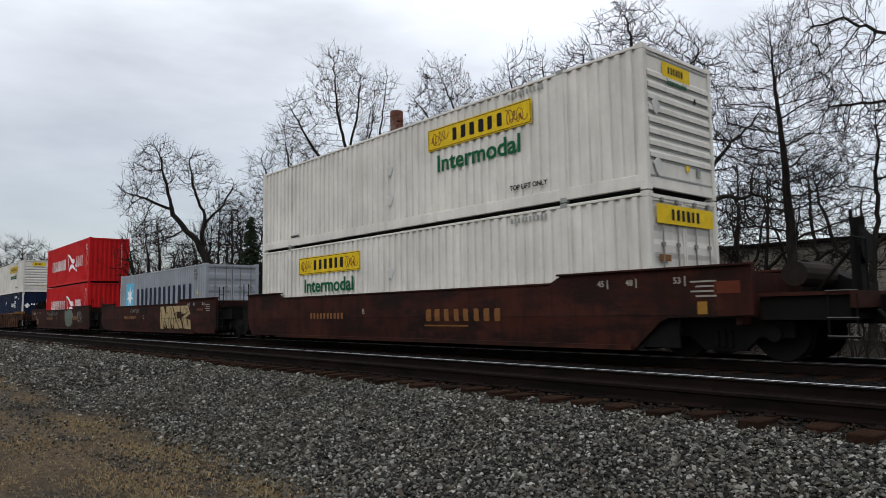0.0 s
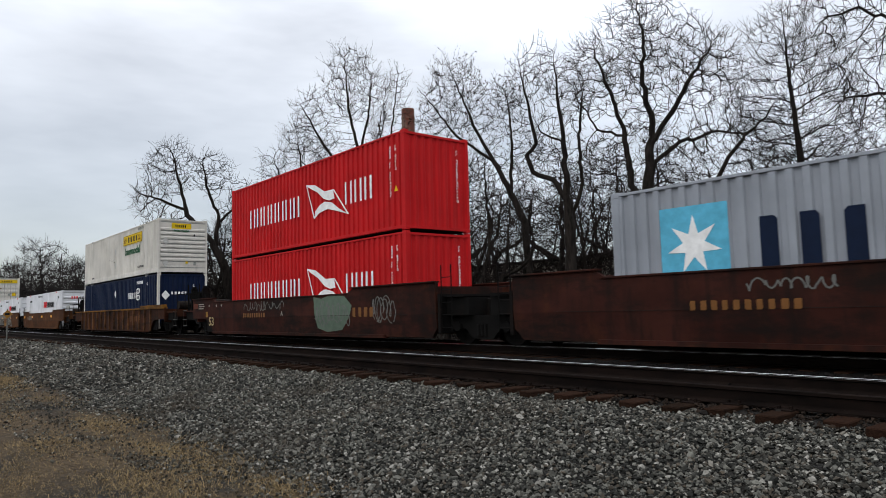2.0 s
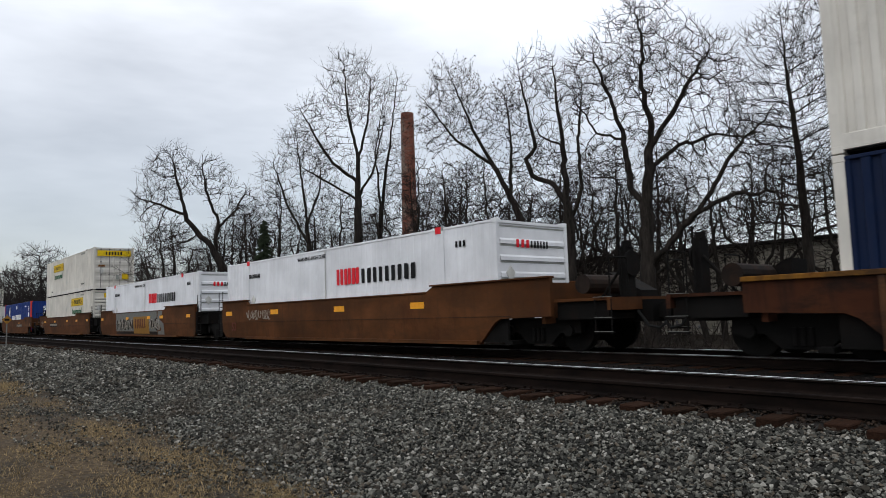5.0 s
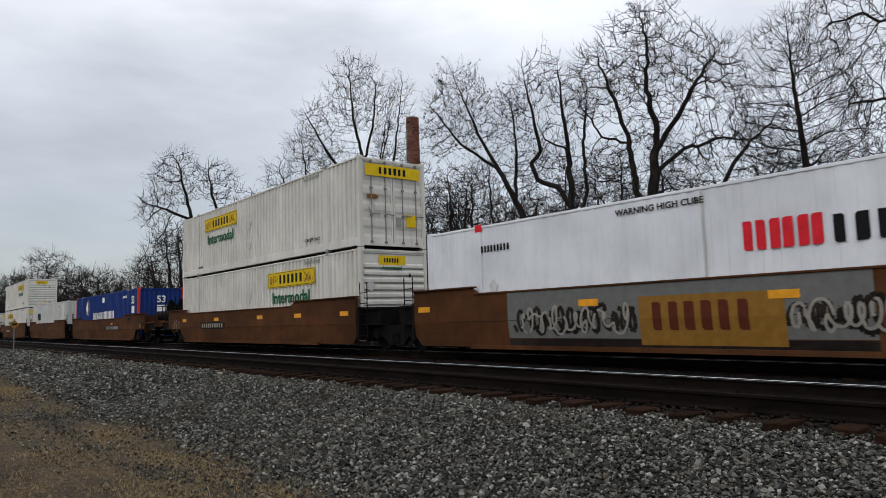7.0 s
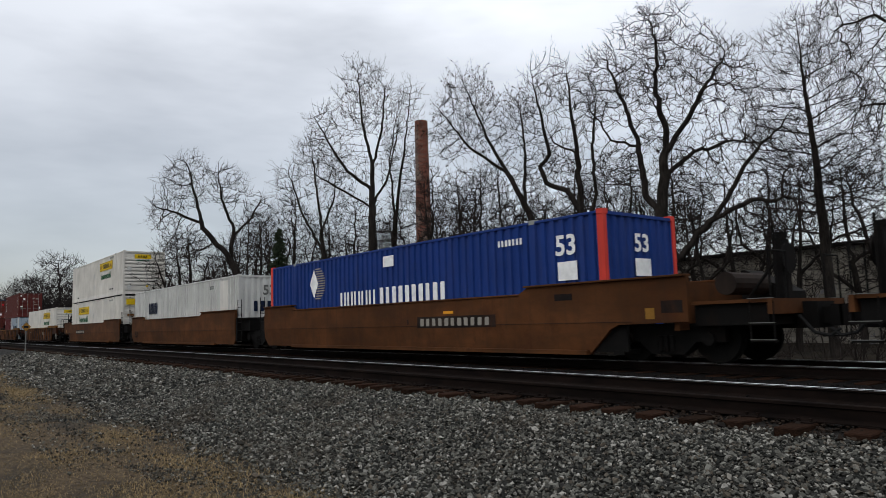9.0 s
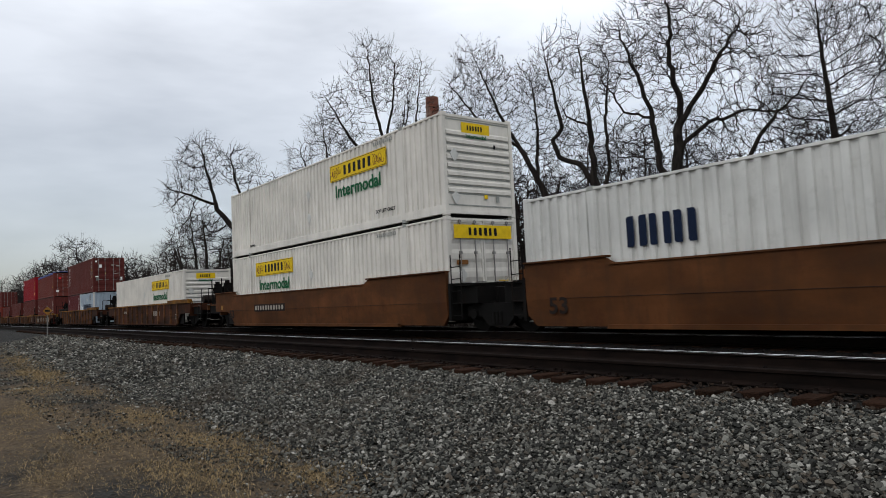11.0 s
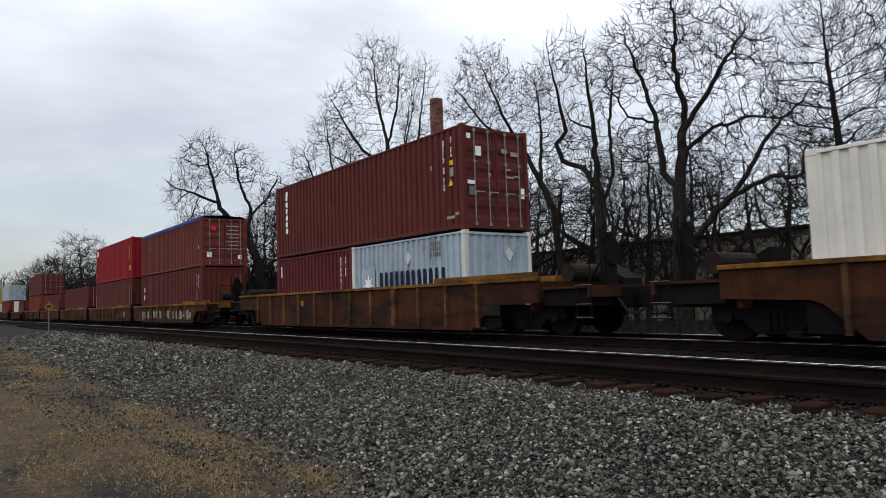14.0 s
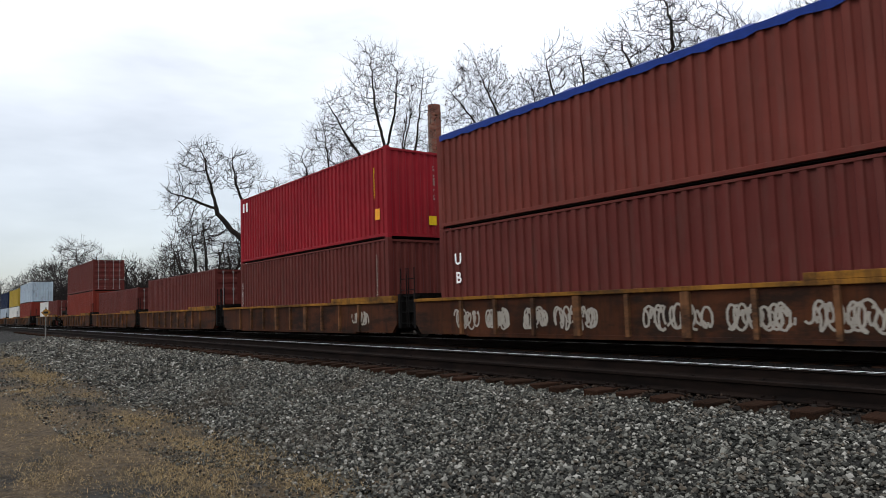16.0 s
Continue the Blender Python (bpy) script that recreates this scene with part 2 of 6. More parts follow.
def ground_material():
    n = Nodes("gravel_and_dirt")
    sep = n.t.nodes.new("ShaderNodeSeparateXYZ")
    n.put(n.co, sep.inputs[0])
    vor = n.t.nodes.new("ShaderNodeTexVoronoi")
    vor.inputs["Scale"].default_value = 22.0
    n.put(n.co, vor.inputs["Vector"])
    bw = n.t.nodes.new("ShaderNodeRGBToBW")
    n.put(vor.outputs["Color"], bw.inputs[0])
    grit = n.step(bw.outputs[0], 0.2, 0.8)
    # base darker than the loose stones: shade of the gaps is painted in
    stone = n.mix(grit, (0.006, 0.006, 0.0055), (0.03, 0.029, 0.027))
    stone = n.mix(n.times(n.step(n.noise(0.5, 5), 0.4, 0.7), 0.5), stone, (0.03, 0.027, 0.023))
    # oil and brake dust along the tracks
    wob = n.t.nodes.new("ShaderNodeMath")
    wob.operation = "ADD"
    n.put(sep.outputs["Y"], wob.inputs[0])
    n.put(n.step(n.noise(1.3, 5), 0.2, 0.8, -0.45, 0.45), wob.inputs[1])
    bed = n.times(n.step(wob.outputs[0], 6.5, 7.3), n.step(wob.outputs[0], 18.0, 15.8))
    stone = n.mix(bed, stone, n.mix(grit, (0.003, 0.0026, 0.0024), (0.008, 0.0065, 0.0055)))
    # dry soil and thatch on the trackside
    soil = n.mix(n.step(n.noise(16, 8, rough=0.8), 0.38, 0.62), (0.022, 0.0155, 0.0095), (0.105, 0.077, 0.047))
    patch = n.step(n.noise(0.9, 6, (0.6, 1, 1), 0.62), 0.38, 0.56)
    soil_fac = n.times(n.step(wob.outputs[0], 3.7, 2.9), patch)
    col = n.mix(soil_fac, stone, soil)
    back = n.step(wob.outputs[0], 16.3, 18.0)
    col = n.mix(back, col, n.mix(n.step(n.noise(1.1, 6), 0.35, 0.65), (0.006, 0.005, 0.004), (0.022, 0.017, 0.011)))
    n.bump(vor.outputs["Distance"], 0.03, 0.9)
    return n.done(col, 0.95, 0, 0.08)


def build_ground():
    xs = [-2400, -1200, -600, -350, -220, -150, -110] + [-85 + 2.5 * i for i in range(18)] + [-40 + 1.0 * i for i in range(56)] + [18, 24, 40, 80, 200, 600, 2400]
    ys = [-600, -120, -40, -15, -6, -3] + [-1 + 0.35 * i for i in range(21)] + [6.2, 6.5, 6.8, 7.1, 7.5, 9, 12, 15.2, 15.8, 16.6, 17.6, 19, 21, 24, 30, 40, 70, 150, 400, 1000, 2400]
    bm = bmesh.new()
    grid = [[bm.verts.new((x, y, ground_z(x, y))) for y in ys] for x in xs]
    for i in range(len(xs) - 1):
        for j in range(len(ys) - 1):
            f = bm.faces.new((grid[i][j], grid[i + 1][j], grid[i + 1][j + 1], grid[i][j + 1]))
            f.smooth = True
    ob = part("ground", bm, ground_material())
    return tagged(ob, "grey gravel ground with dry brown soil beside railway tracks", "ground", kind="structure")


build_ground()


def soup(name, verts, faces, material, parent=None, smooth=False):
    me = bpy.data.meshes.new(name)
    me.from_pydata(verts, [], faces)
    me.materials.append(material)
    if smooth:
        me.polygons.foreach_set("use_smooth", [True] * len(me.polygons))
    ob = new(name, me)
    ob.parent = parent
    return ob


def stone_material():
    """Mixed crushed stone: grey, greenish, buff and a few pale pieces."""
    n = Nodes("crushed_ballast_stone")
    col = n.mix(n.step(n.island(), 0.35, 1.0), (0.014, 0.0146, 0.0128), (0.150, 0.147, 0.127))
    hue = n.t.nodes.new("ShaderNodeTexWhiteNoise")
    hue.noise_dimensions = "1D"
    n.put(n.island(), hue.inputs["W"])
    col = n.mix(n.step(hue.outputs["Value"], 0.72, 0.9), col, (0.078, 0.064, 0.048))
    col = n.mix(n.times(n.step(hue.outputs["Value"], 0.91, 0.93), 0.9), col, (0.29, 0.28, 0.25))
    col = n.mix(n.times(n.step(n.noise(30, 4), 0.4, 0.8), 0.6), col, (0.04, 0.038, 0.034))
    col = n.mix(n.times(n.step(n.noise(0.8, 4), 0.5, 0.72), 0.4), col, (0.05, 0.038, 0.027))
    n.bump(n.noise(60, 3), 0.004, 0.5)
    return n.done(col, 0.9, 0, 0.1)


def dark_stone_material(name, a, b):
    n = Nodes(name)
    col = n.mix(n.island(), a, b)
    return n.done(col, 0.85, 0, 0.1)


def scatter_stones(name, label, zones, material, seed):
    """Angular crushed stones; zones: x0, x1, y0, y1, stones a square metre, size."""
    rng = np.random.RandomState(seed)
    base = np.array(((1, 0, 0.1), (-1, 0.1, 0), (0.1, 1, 0), (0, -1, 0.15), (0.2, 0.1, 1), (0, 0, -1), (0.6, 0.6, 0.55), (-0.6, -0.55, 0.5)), float)
    tri = ((4, 6, 2), (4, 2, 1), (4, 1, 7), (4, 7, 3), (4, 3, 0), (4, 0, 6), (6, 0, 2), (7, 1, 3), (5, 3, 1), (5, 0, 3))
    tri = np.array(tri)
    vs, fs, k = [], [], 0
    for x0, x1, y0, y1, dens, size in zones:
        for _ in range(int((x1 - x0) * (y1 - y0) * dens)):
            x, y = rng.uniform(x0, x1), rng.uniform(y0, y1)
            if y < 3.3 and rng.rand() > (0.25 + 0.75 * (noise.noise(Vector((x * 0.7, y * 1.2, 1.0))) > 0.05)) * max(0.5, (y - 2.2) / 1.1 if x < -5.2 else 1.0):
                continue
            s = size * math.exp(rng.normal(0, 0.3)) * (0.7 if y < 3.0 else 1.0)
            a, b = rng.uniform(0, 6.28), rng.normal(0, 0.8)
            ca, sa, cb, sb = math.cos(a), math.sin(a), math.cos(b), math.sin(b)
            rot = np.array(((ca, -sa * cb, sa * sb), (sa, ca * cb, -ca * sb), (0, sb, cb)))
            p = base * rng.uniform(0.7, 1.25, (8, 3)) * (s, s * rng.uniform(0.6, 0.95), s * rng.uniform(0.6, 1.0))
            vs.append(p @ rot.T + (x, y, ground_z(x, y) + s * 0.3 + rng.uniform(0, 0.016)))
            fs.append(tri + k)
            k += 8
    me_v, me_f = np.concatenate(vs), np.concatenate(fs)
    ob = soup(name, me_v.tolist(), me_f.tolist(), material)
    return tagged(ob, label, "gravel", kind="stuff")


scatter_stones("ballast_stones", "loose grey crushed stone ballast beside the track", (
    (-9, -0.6, 2.2, 6.9, 1300, 0.0192), (-16, -9, 1.6, 6.9, 780, 0.0205), (-28, -16, 1.4, 6.85, 260, 0.03), (-50, -28, 2.0, 7.0, 100, 0.045)), stone_material(), 5)
scatter_stones("track_bed_stones", "oil-blackened ballast stones between the rails", (
    (-14, 0.5, 7.4, 11.0, 90, 0.024), (-30, -14, 7.0, 11.0, 50, 0.03)), dark_stone_material("oily_ballast_stone", (0.003, 0.0027, 0.0025), (0.010, 0.008, 0.007)), 6)
scatter_stones("tie_end_stones", "brown dusty ballast stones packed between the tie ends", (
    (-12, 0.5, 6.75, 7.4, 420, 0.020), (-22, -12, 6.75, 7.4, 260, 0.024)), dark_stone_material("rust_dusted_ballast_stone", (0.005, 0.004, 0.0032), (0.030, 0.020, 0.014)), 7)


def grass_material():
    n = Nodes("dry_grass")
    col = n.mix(n.island(), (0.055, 0.036, 0.016), (0.28, 0.205, 0.105))
    return n.done(col, 0.85, 0, 0.15)


def grass(name, label, spots, seed):
    """Dead grass in tangled tufts; spots: x, y, radius in x, radius in y, blades, length."""
    rng = np.random.RandomState(seed)
    vs, fs = [], []
    for cx, cy, rx, ry, count, length in spots:
        tufts = [(cx + rng.normal(0, rx * 0.5), cy + rng.normal(0, ry * 0.5)) for _ in range(max(3, count // 22))]
        for _ in range(count):
            tx, ty = tufts[rng.randint(len(tufts))]
            x, y = tx + rng.normal(0, 0.11), ty + rng.normal(0, 0.08)
            z = ground_z(x, y) - 0.01
            a, lean = rng.uniform(0, 6.28), rng.uniform(0.5, 1.5)
            ln, w = length * rng.uniform(0.4, 1.3), rng.uniform(0.0015, 0.0035)
            d = Vector((math.cos(a) * math.sin(lean), math.sin(a) * math.sin(lean), math.cos(lean)))
            s = Vector((-math.sin(a), math.cos(a), 0)) * w
            p, q = Vector((x, y, z)), Vector((x, y, z)) + d * ln * 0.55
            e = q + (d + Vector((0, 0, -0.5))) * ln * 0.45
            k = len(vs)
            vs += [p - s, p + s, q + s * 0.8, q - s * 0.8, e]
            fs += [(k, k + 1, k + 2, k + 3), (k + 3, k + 2, k + 4)]
    return tagged(soup(name, [tuple(v) for v in vs], fs, grass_material()), label, "grass", kind="stuff")


grass("dry_grass", "tangled dead tan grass on trackside soil", (
    (-6.0, 3.0, 0.5, 0.22, 3600, 0.10), (-7.2, 2.85, 1.0, 0.42, 7000, 0.075), (-9.0, 2.9, 1.2, 0.5, 8000, 0.07), (-11.5, 2.8, 1.4, 0.6, 8000, 0.07),
    (-7.5, 1.9, 1.0, 0.6, 5000, 0.07), (-10.0, 1.8, 1.4, 0.6, 5000, 0.065), (-14.0, 1.6, 1.6, 0.7, 4500, 0.07), (-22.0, 2.7, 3.5, 0.5, 11000, 0.13), (-30.0, 3.0, 5.0, 0.6, 9000, 0.15), (-6.6, 2.2, 0.9, 0.4, 3500, 0.07), (-8.5, 1.1, 1.2, 0.4, 4000, 0.06), (-12.5, 0.8, 1.6, 0.5, 3500, 0.06), (-18.0, 2.0, 2.2, 0.7, 4500, 0.08),
    (-42.0, 3.0, 8.0, 0.8, 3500, 0.18), (-15.5, 2.9, 1.6, 0.35, 3000, 0.07)), 8)


def rail_material(kind):
    n = Nodes(kind)
    if kind == "polished_rail_head":
        col = n.mix(n.step(n.noise(3, 4, (0.2, 4, 1)), 0.4, 0.7), (0.50, 0.51, 0.53), (0.66, 0.67, 0.69))
        return n.done(col, 0.28, 1.0)
    col = n.mix(n.step(n.noise(5, 6, (0.4, 1, 1), 0.7), 0.35, 0.7), (0.004, 0.0029, 0.0025), (0.012, 0.0075, 0.0058))
    n.bump(n.noise(25, 3), 0.004, 0.4)
    return n.done(col, 0.9, 0, 0.05)


def tie_material():
    n = Nodes("weathered_creosoted_wood")
    grain = n.noise(5, 5, (14, 0.7, 14), 0.6)
    col = n.mix(n.step(grain, 0.35, 0.7), (0.004, 0.003, 0.0023), (0.026, 0.0145, 0.0092))
    col = n.mix(n.times(n.random(), 0.4), col, (0.036, 0.017, 0.011))
    n.bump(grain, 0.012, 0.7)
    return n.done(col, 0.95, 0, 0.02)


RAIL_SIDE, RAIL_HEAD, TIE_WOOD = rail_material("rusty_rail_steel"), rail_material("polished_rail_head"), tie_material()
# dark head for the near rail: its missing sky glint is put into colour
RAIL_NO_GLINT = rail_material("rail_head_no_glint")


def rail(parent, y, bright):
    half = ((-0.072, -0.188), (0.072, -0.188), (0.072, -0.176), (0.018, -0.160), (0.011, -0.145), (0.011, -0.050), (0.034, -0.038), (0.034, -0.008), (0.026, -0.003), (-0.026, -0.003), (-0.034, -0.008),
            (-0.034, -0.038), (-0.011, -0.050), (-0.011, -0.145), (-0.018, -0.160), (-0.072, -0.176))
    bm = bmesh.new()
    a = [bm.verts.new((-420, y + p, z)) for p, z in half]
    b = [bm.verts.new((70, y + p, z)) for p, z in half]
    for i in range(len(half)):
        j = (i + 1) % len(half)
        bm.faces.new((a[i], a[j], b[j], b[i]))
    ob = part("rail", bm, RAIL_SIDE, parent, "rusty steel rail")
    hb = bmesh.new()
    crown = ((-0.0345, -0.016), (0.0345, -0.016), (0.0345, -0.013), (0.020, 0.0), (-0.020, 0.0), (-0.0345, -0.013))
    a = [hb.verts.new((-420, y + p, z)) for p, z in crown]
    b = [hb.verts.new((70, y + p, z)) for p, z in crown]
    for i in range(6):
        j = (i + 1) % 6
        hb.faces.new((a[i], a[j], b[j], b[i]))
    part("running_surface", hb, RAIL_HEAD if bright else RAIL_NO_GLINT, ob, "bright worn rail head" if bright else "rail head coloured dark brown, without sky glint")


def track(label, yc, near):
    root = tagged(new("railway_track"), label, "railway track", kind="structure")
    for s in (-1, 1):
        rail(root, yc + s * 0.755, not near or s > 0)
    rng = random.Random(int(yc * 10))
    bm = bmesh.new()
    box(bm, -0.115, 0.115, -1.29, 1.29, -0.17, 0)
    bmesh.ops.bevel(bm, geom=bm.edges[:], offset=0.012, segments=1, affect="EDGES")
    tie = part("tie", bm, TIE_WOOD, root)
    pb = bmesh.new()
    box(pb, -0.09, 0.09, -0.18, 0.18, 0, 0.014)
    for sx in (-0.06, 0.06):
        for sy in (-0.1, 0.1):
            box(pb, sx - 0.012, sx + 0.012, sy - 0.02, sy + 0.02, 0.014, 0.045)
    plate = part("tie_plate", pb, RAIL_SIDE, tie, "rusty tie plate with spikes")
    plate.location = (0, -0.755, 0)
    first = True
    x = 3.0
    count = 0
    while x > (-72 if near else -60):
        m = pose(x, yc + rng.uniform(-0.10, 0.10), -0.190 - rng.uniform(0, 0.014), 0, rng.uniform(-2, 2), rng.uniform(-3.5, 3.5))
        if first:
            tie.matrix_basis, first = m, False
        else:
            o = tie.copy()
            scene.collection.objects.link(o)
            o.matrix_basis = m
            if near and x > -34:
                p = plate.copy()
                scene.collection.objects.link(p)
                p.parent = o
        x -= rng.uniform(0.47, 0.56)
        count += 1


track("empty near railway track with polished rails on wooden ties", 8.03, True)
track("far railway track under the moving train", 12.7, False)


# ---- building and chimney behind the trees ----
def wall_material():
    n = Nodes("pale_block_wall")
    br = n.t.nodes.new("ShaderNodeTexBrick")
    br.inputs["Scale"].default_value = 1.0
    br.inputs["Brick Width"].default_value, br.inputs["Row Height"].default_value, br.inputs["Mortar Size"].default_value = 0.6, 0.3, 0.02
    br.inputs["Color1"].default_value, br.inputs["Color2"].default_value, br.inputs["Mortar"].default_value = (0.20, 0.18, 0.15, 1), (0.26, 0.24, 0.20, 1), (0.12, 0.11, 0.095, 1)
    m = n.t.nodes.new("ShaderNodeMapping")
    m.inputs["Rotation"].default_value = (radians(90), 0, 0)
    n.put(n.co, m.inputs["Vector"])
    n.put(m.outputs[0], br.inputs["Vector"])
    col = n.mix(n.times(n.step(n.noise(0.6, 6, rough=0.7), 0.48, 0.62), 0.6), br.outputs["Color"], (0.13, 0.115, 0.10))
    col = n.mix(n.times(n.step(n.noise(0.9, 7, (1, 1, 1.6), 0.75), 0.60, 0.64), 0.6), col, (0.10, 0.12, 0.17))
    return n.done(col, 0.9, 0, 0.2)


def build_warehouse():
    root = tagged(new("warehouse"), "long low pale block warehouse with flat dark roof edge", "building")
    wm = wall_material()
    bm = bmesh.new()
    for x0 in range(-98, 22, 12):
        box(bm, x0, x0 + 11.55, 42.0, 42.35, -1.2, 4.5)
        box(bm, x0 + 11.55, x0 + 12, 41.88, 42.4, -1.2, 4.5)
    part("wall", bm, wm, root, "pale painted block wall")
    bm = bmesh.new()
    box(bm, -98.3, 22.3, 41.7, 60, 4.5, 4.66)
    box(bm, -98.3, 22.3, 41.6, 41.95, 4.56, 4.72)
    part("roof", bm, "black_steel", root, "flat dark roof with parapet flashing")
    for xa in (-98, 21.6):
        box_part("end_wall", (xa, xa + 0.4, 42.4, 60, -1.2, 4.5), wm, root)
    for x in (-60, -34, -12):
        box_part("vent", (x, x + 1.4, 46, 47.4, 4.75, 5.6), "rod", root, "grey roof vent")


build_warehouse()


def build_chimney():
    n = Nodes("sooty_red_brick")
    br = n.t.nodes.new("ShaderNodeTexBrick")
    br.inputs["Scale"].default_value = 1.0
    br.inputs["Brick Width"].default_value, br.inputs["Row Height"].default_value, br.inputs["Mortar Size"].default_value = 0.5, 0.22, 0.02
    br.inputs["Color1"].default_value, br.inputs["Color2"].default_value, br.inputs["Mortar"].default_value = (0.12, 0.036, 0.023, 1), (0.165, 0.054, 0.033, 1), (0.13, 0.10, 0.08, 1)
    m = n.t.nodes.new("ShaderNodeMapping")
    m.inputs["Rotation"].default_value = (radians(90), 0, 0)
    n.put(n.co, m.inputs["Vector"])
    n.put(m.outputs[0], br.inputs["Vector"])
    col = n.mix(n.step(n.noise(0.35, 5, (1, 1, 0.5), 0.6), 0.5, 0.62), br.outputs["Color"], (0.17, 0.13, 0.105))
    col = n.mix(n.times(n.step(n.noise(0.5, 5), 0.5, 0.7), 0.6), col, (0.07, 0.03, 0.025))
    mat = n.done(col, 0.9, 0, 0.2)
    root = tagged(new("brick_chimney"), "tall sooty red brick factory chimney with flat top", "chimney")
    root.location = (-94.4, 71.2, -1.0)
    bm = bmesh.new()
    tube(bm, (0, 0, 0), (0, 0, 35.2), 1.55, 20, 1.12)
    part("shaft", bm, mat, root)
    bm = bmesh.new()
    tube(bm, (0, 0, 35.2), (0, 0, 35.6), 1.2, 20, 1.2)
    tube(bm, (0, 0, 35.6), (0, 0, 37.0), 1.13, 20, 1.13)
    part("rim", bm, mat, root, "corbelled brick rim")


build_chimney()


# ---- bare trees ----
def bark_material(name, a, b):
    n = Nodes(name)
    col = n.mix(n.step(n.noise(6, 5, (1, 1, 0.25), 0.65), 0.35, 0.7), a, b)
    n.bump(n.noise(14, 4, (1, 1, 0.2)), 0.03, 0.6)
    return n.done(col, 0.95, 0, 0.1)


BARK = bark_material("dark_bark", (0.007, 0.006, 0.005), (0.030, 0.025, 0.021))
TWIG = bark_material("brown_twigs", (0.009, 0.007, 0.006), (0.024, 0.018, 0.015))
# paler copy of the twig colour: distance haze is painted in
FAR_TWIG = bark_material("haze_tinted_far_twigs", (0.012, 0.010, 0.0095), (0.032, 0.027, 0.025))
LEAF = bark_material("withered_brown_leaf", (0.010, 0.007, 0.005), (0.030, 0.020, 0.012))


class Wood:
    """Collects tapered limbs as joined rings of a few sides."""

    def __init__(self):
        self.v, self.f = [], []

    def limb(self, pts, radii, sides):
        vs, fs, last = self.v, self.f, None
        ring = [(math.cos(6.2832 * s / sides), math.sin(6.2832 * s / sides)) for s in range(sides)]
        for i, p in enumerate(pts):
            d = pts[min(i + 1, len(pts) - 1)] - pts[max(i - 1, 0)]
            u = d.cross(Vector((0.31, 0.95, 0.05))).normalized()
            w = d.cross(u).normalized()
            k, r = len(vs), radii[i]
            vs.extend((p + (u * c + w * s) * r)[:] for c, s in ring)
            if last is not None:
                fs.extend((last + s, last + (s + 1) % sides, k + (s + 1) % sides, k + s) for s in range(sides))
            last = k


    def spike(self, a, b, r):
        """A thin shoot that ends in a point."""
        d = b - a
        u = d.cross(Vector((0.31, 0.95, 0.05))).normalized() * r
        w = d.cross(u).normalized() * r
        k = len(self.v)
        self.v.extend(((a + u)[:], (a - u * 0.5 + w * 0.87)[:], (a - u * 0.5 - w * 0.87)[:], b[:]))
        self.f.extend(((k, k + 1, k + 3), (k + 1, k + 2, k + 3), (k + 2, k, k + 3)))


def skeleton(rng, guides, lobes, step, count, curl, up, reach=1.1):
    """Boughs that grow towards free space: nodes with their parents, from main boughs (guides) into a crown of lobes."""
    pos, parent, kids = [], [], []

    def add(p, q):
        pos.append(np.array(p, float))
        parent.append(q)
        kids.append(0)
        if q >= 0:
            kids[q] += 1
        return len(pos) - 1

    for g, line in enumerate(guides):
        pts = [np.array(p, float) for p in line]
        if g == 0:
            cur = add(pts[0], -1)
        else:
            cur = int(np.argmin([((q - pts[0]) ** 2).sum() for q in pos]))
        for b in pts[1:]:
            a = pos[cur]
            n = max(1, int(round(np.linalg.norm(b - a) / step)))
            for i in range(1, n + 1):
                jit = rng.normal(0, step * curl * 0.45, 3) * (i < n) * (0.35 if g == 0 and pos[cur][2] < 4 else 1.0)
                cur = add(a + (b - a) * i / n + jit, cur)
    vol = np.array([l[3] * l[4] * l[5] for l in lobes]) ** 0.75
    pick = rng.choice(len(lobes), count, p=vol / vol.sum())
    d = rng.normal(0, 1, (count, 3))
    d /= np.linalg.norm(d, axis=1)[:, None]
    d *= rng.uniform(0, 1, (count, 1)) ** 0.40
    L = np.array(lobes, float)[pick]
    att = L[:, :3] + d * L[:, 3:]
    att = att[att[:, 2] > 1.2]
    P = np.array(pos)
    near = np.full(len(att), 0)
    dist = np.full(len(att), 1e9)
    for k in range(0, len(P), 64):
        dd = np.linalg.norm(att[:, None] - P[None, k:k + 64], axis=2)
        j = dd.argmin(1)
        m = dd[np.arange(len(att)), j]
        near, dist = np.where(m < dist, j + k, near), np.minimum(dist, m)
    for _ in range(90):
        live = dist > step * reach
        att, near, dist = att[live], near[live], dist[live]
        if not len(att):
            break
        P = np.array(pos)
        acc = np.zeros((len(P), 3))
        np.add.at(acc, near, (att - P[near]) / dist[:, None])
        fresh = []
        for i in np.unique(near):
            if kids[i] >= 3:
                continue
            v = acc[i] / (np.linalg.norm(acc[i]) + 1e-9) + rng.normal(0, curl, 3) + (0, 0, up)
            fresh.append(add(pos[i] + v / np.linalg.norm(v) * step * rng.uniform(0.75, 1.15), i))
        if not fresh:
            break
        Q = np.array([pos[i] for i in fresh])
        dd = np.linalg.norm(att[:, None] - Q[None], axis=2)
        j = dd.argmin(1)
        m = dd[np.arange(len(att)), j]
        near, dist = np.where(m < dist, np.array(fresh)[j], near), np.minimum(dist, m)
    return np.array(pos), parent


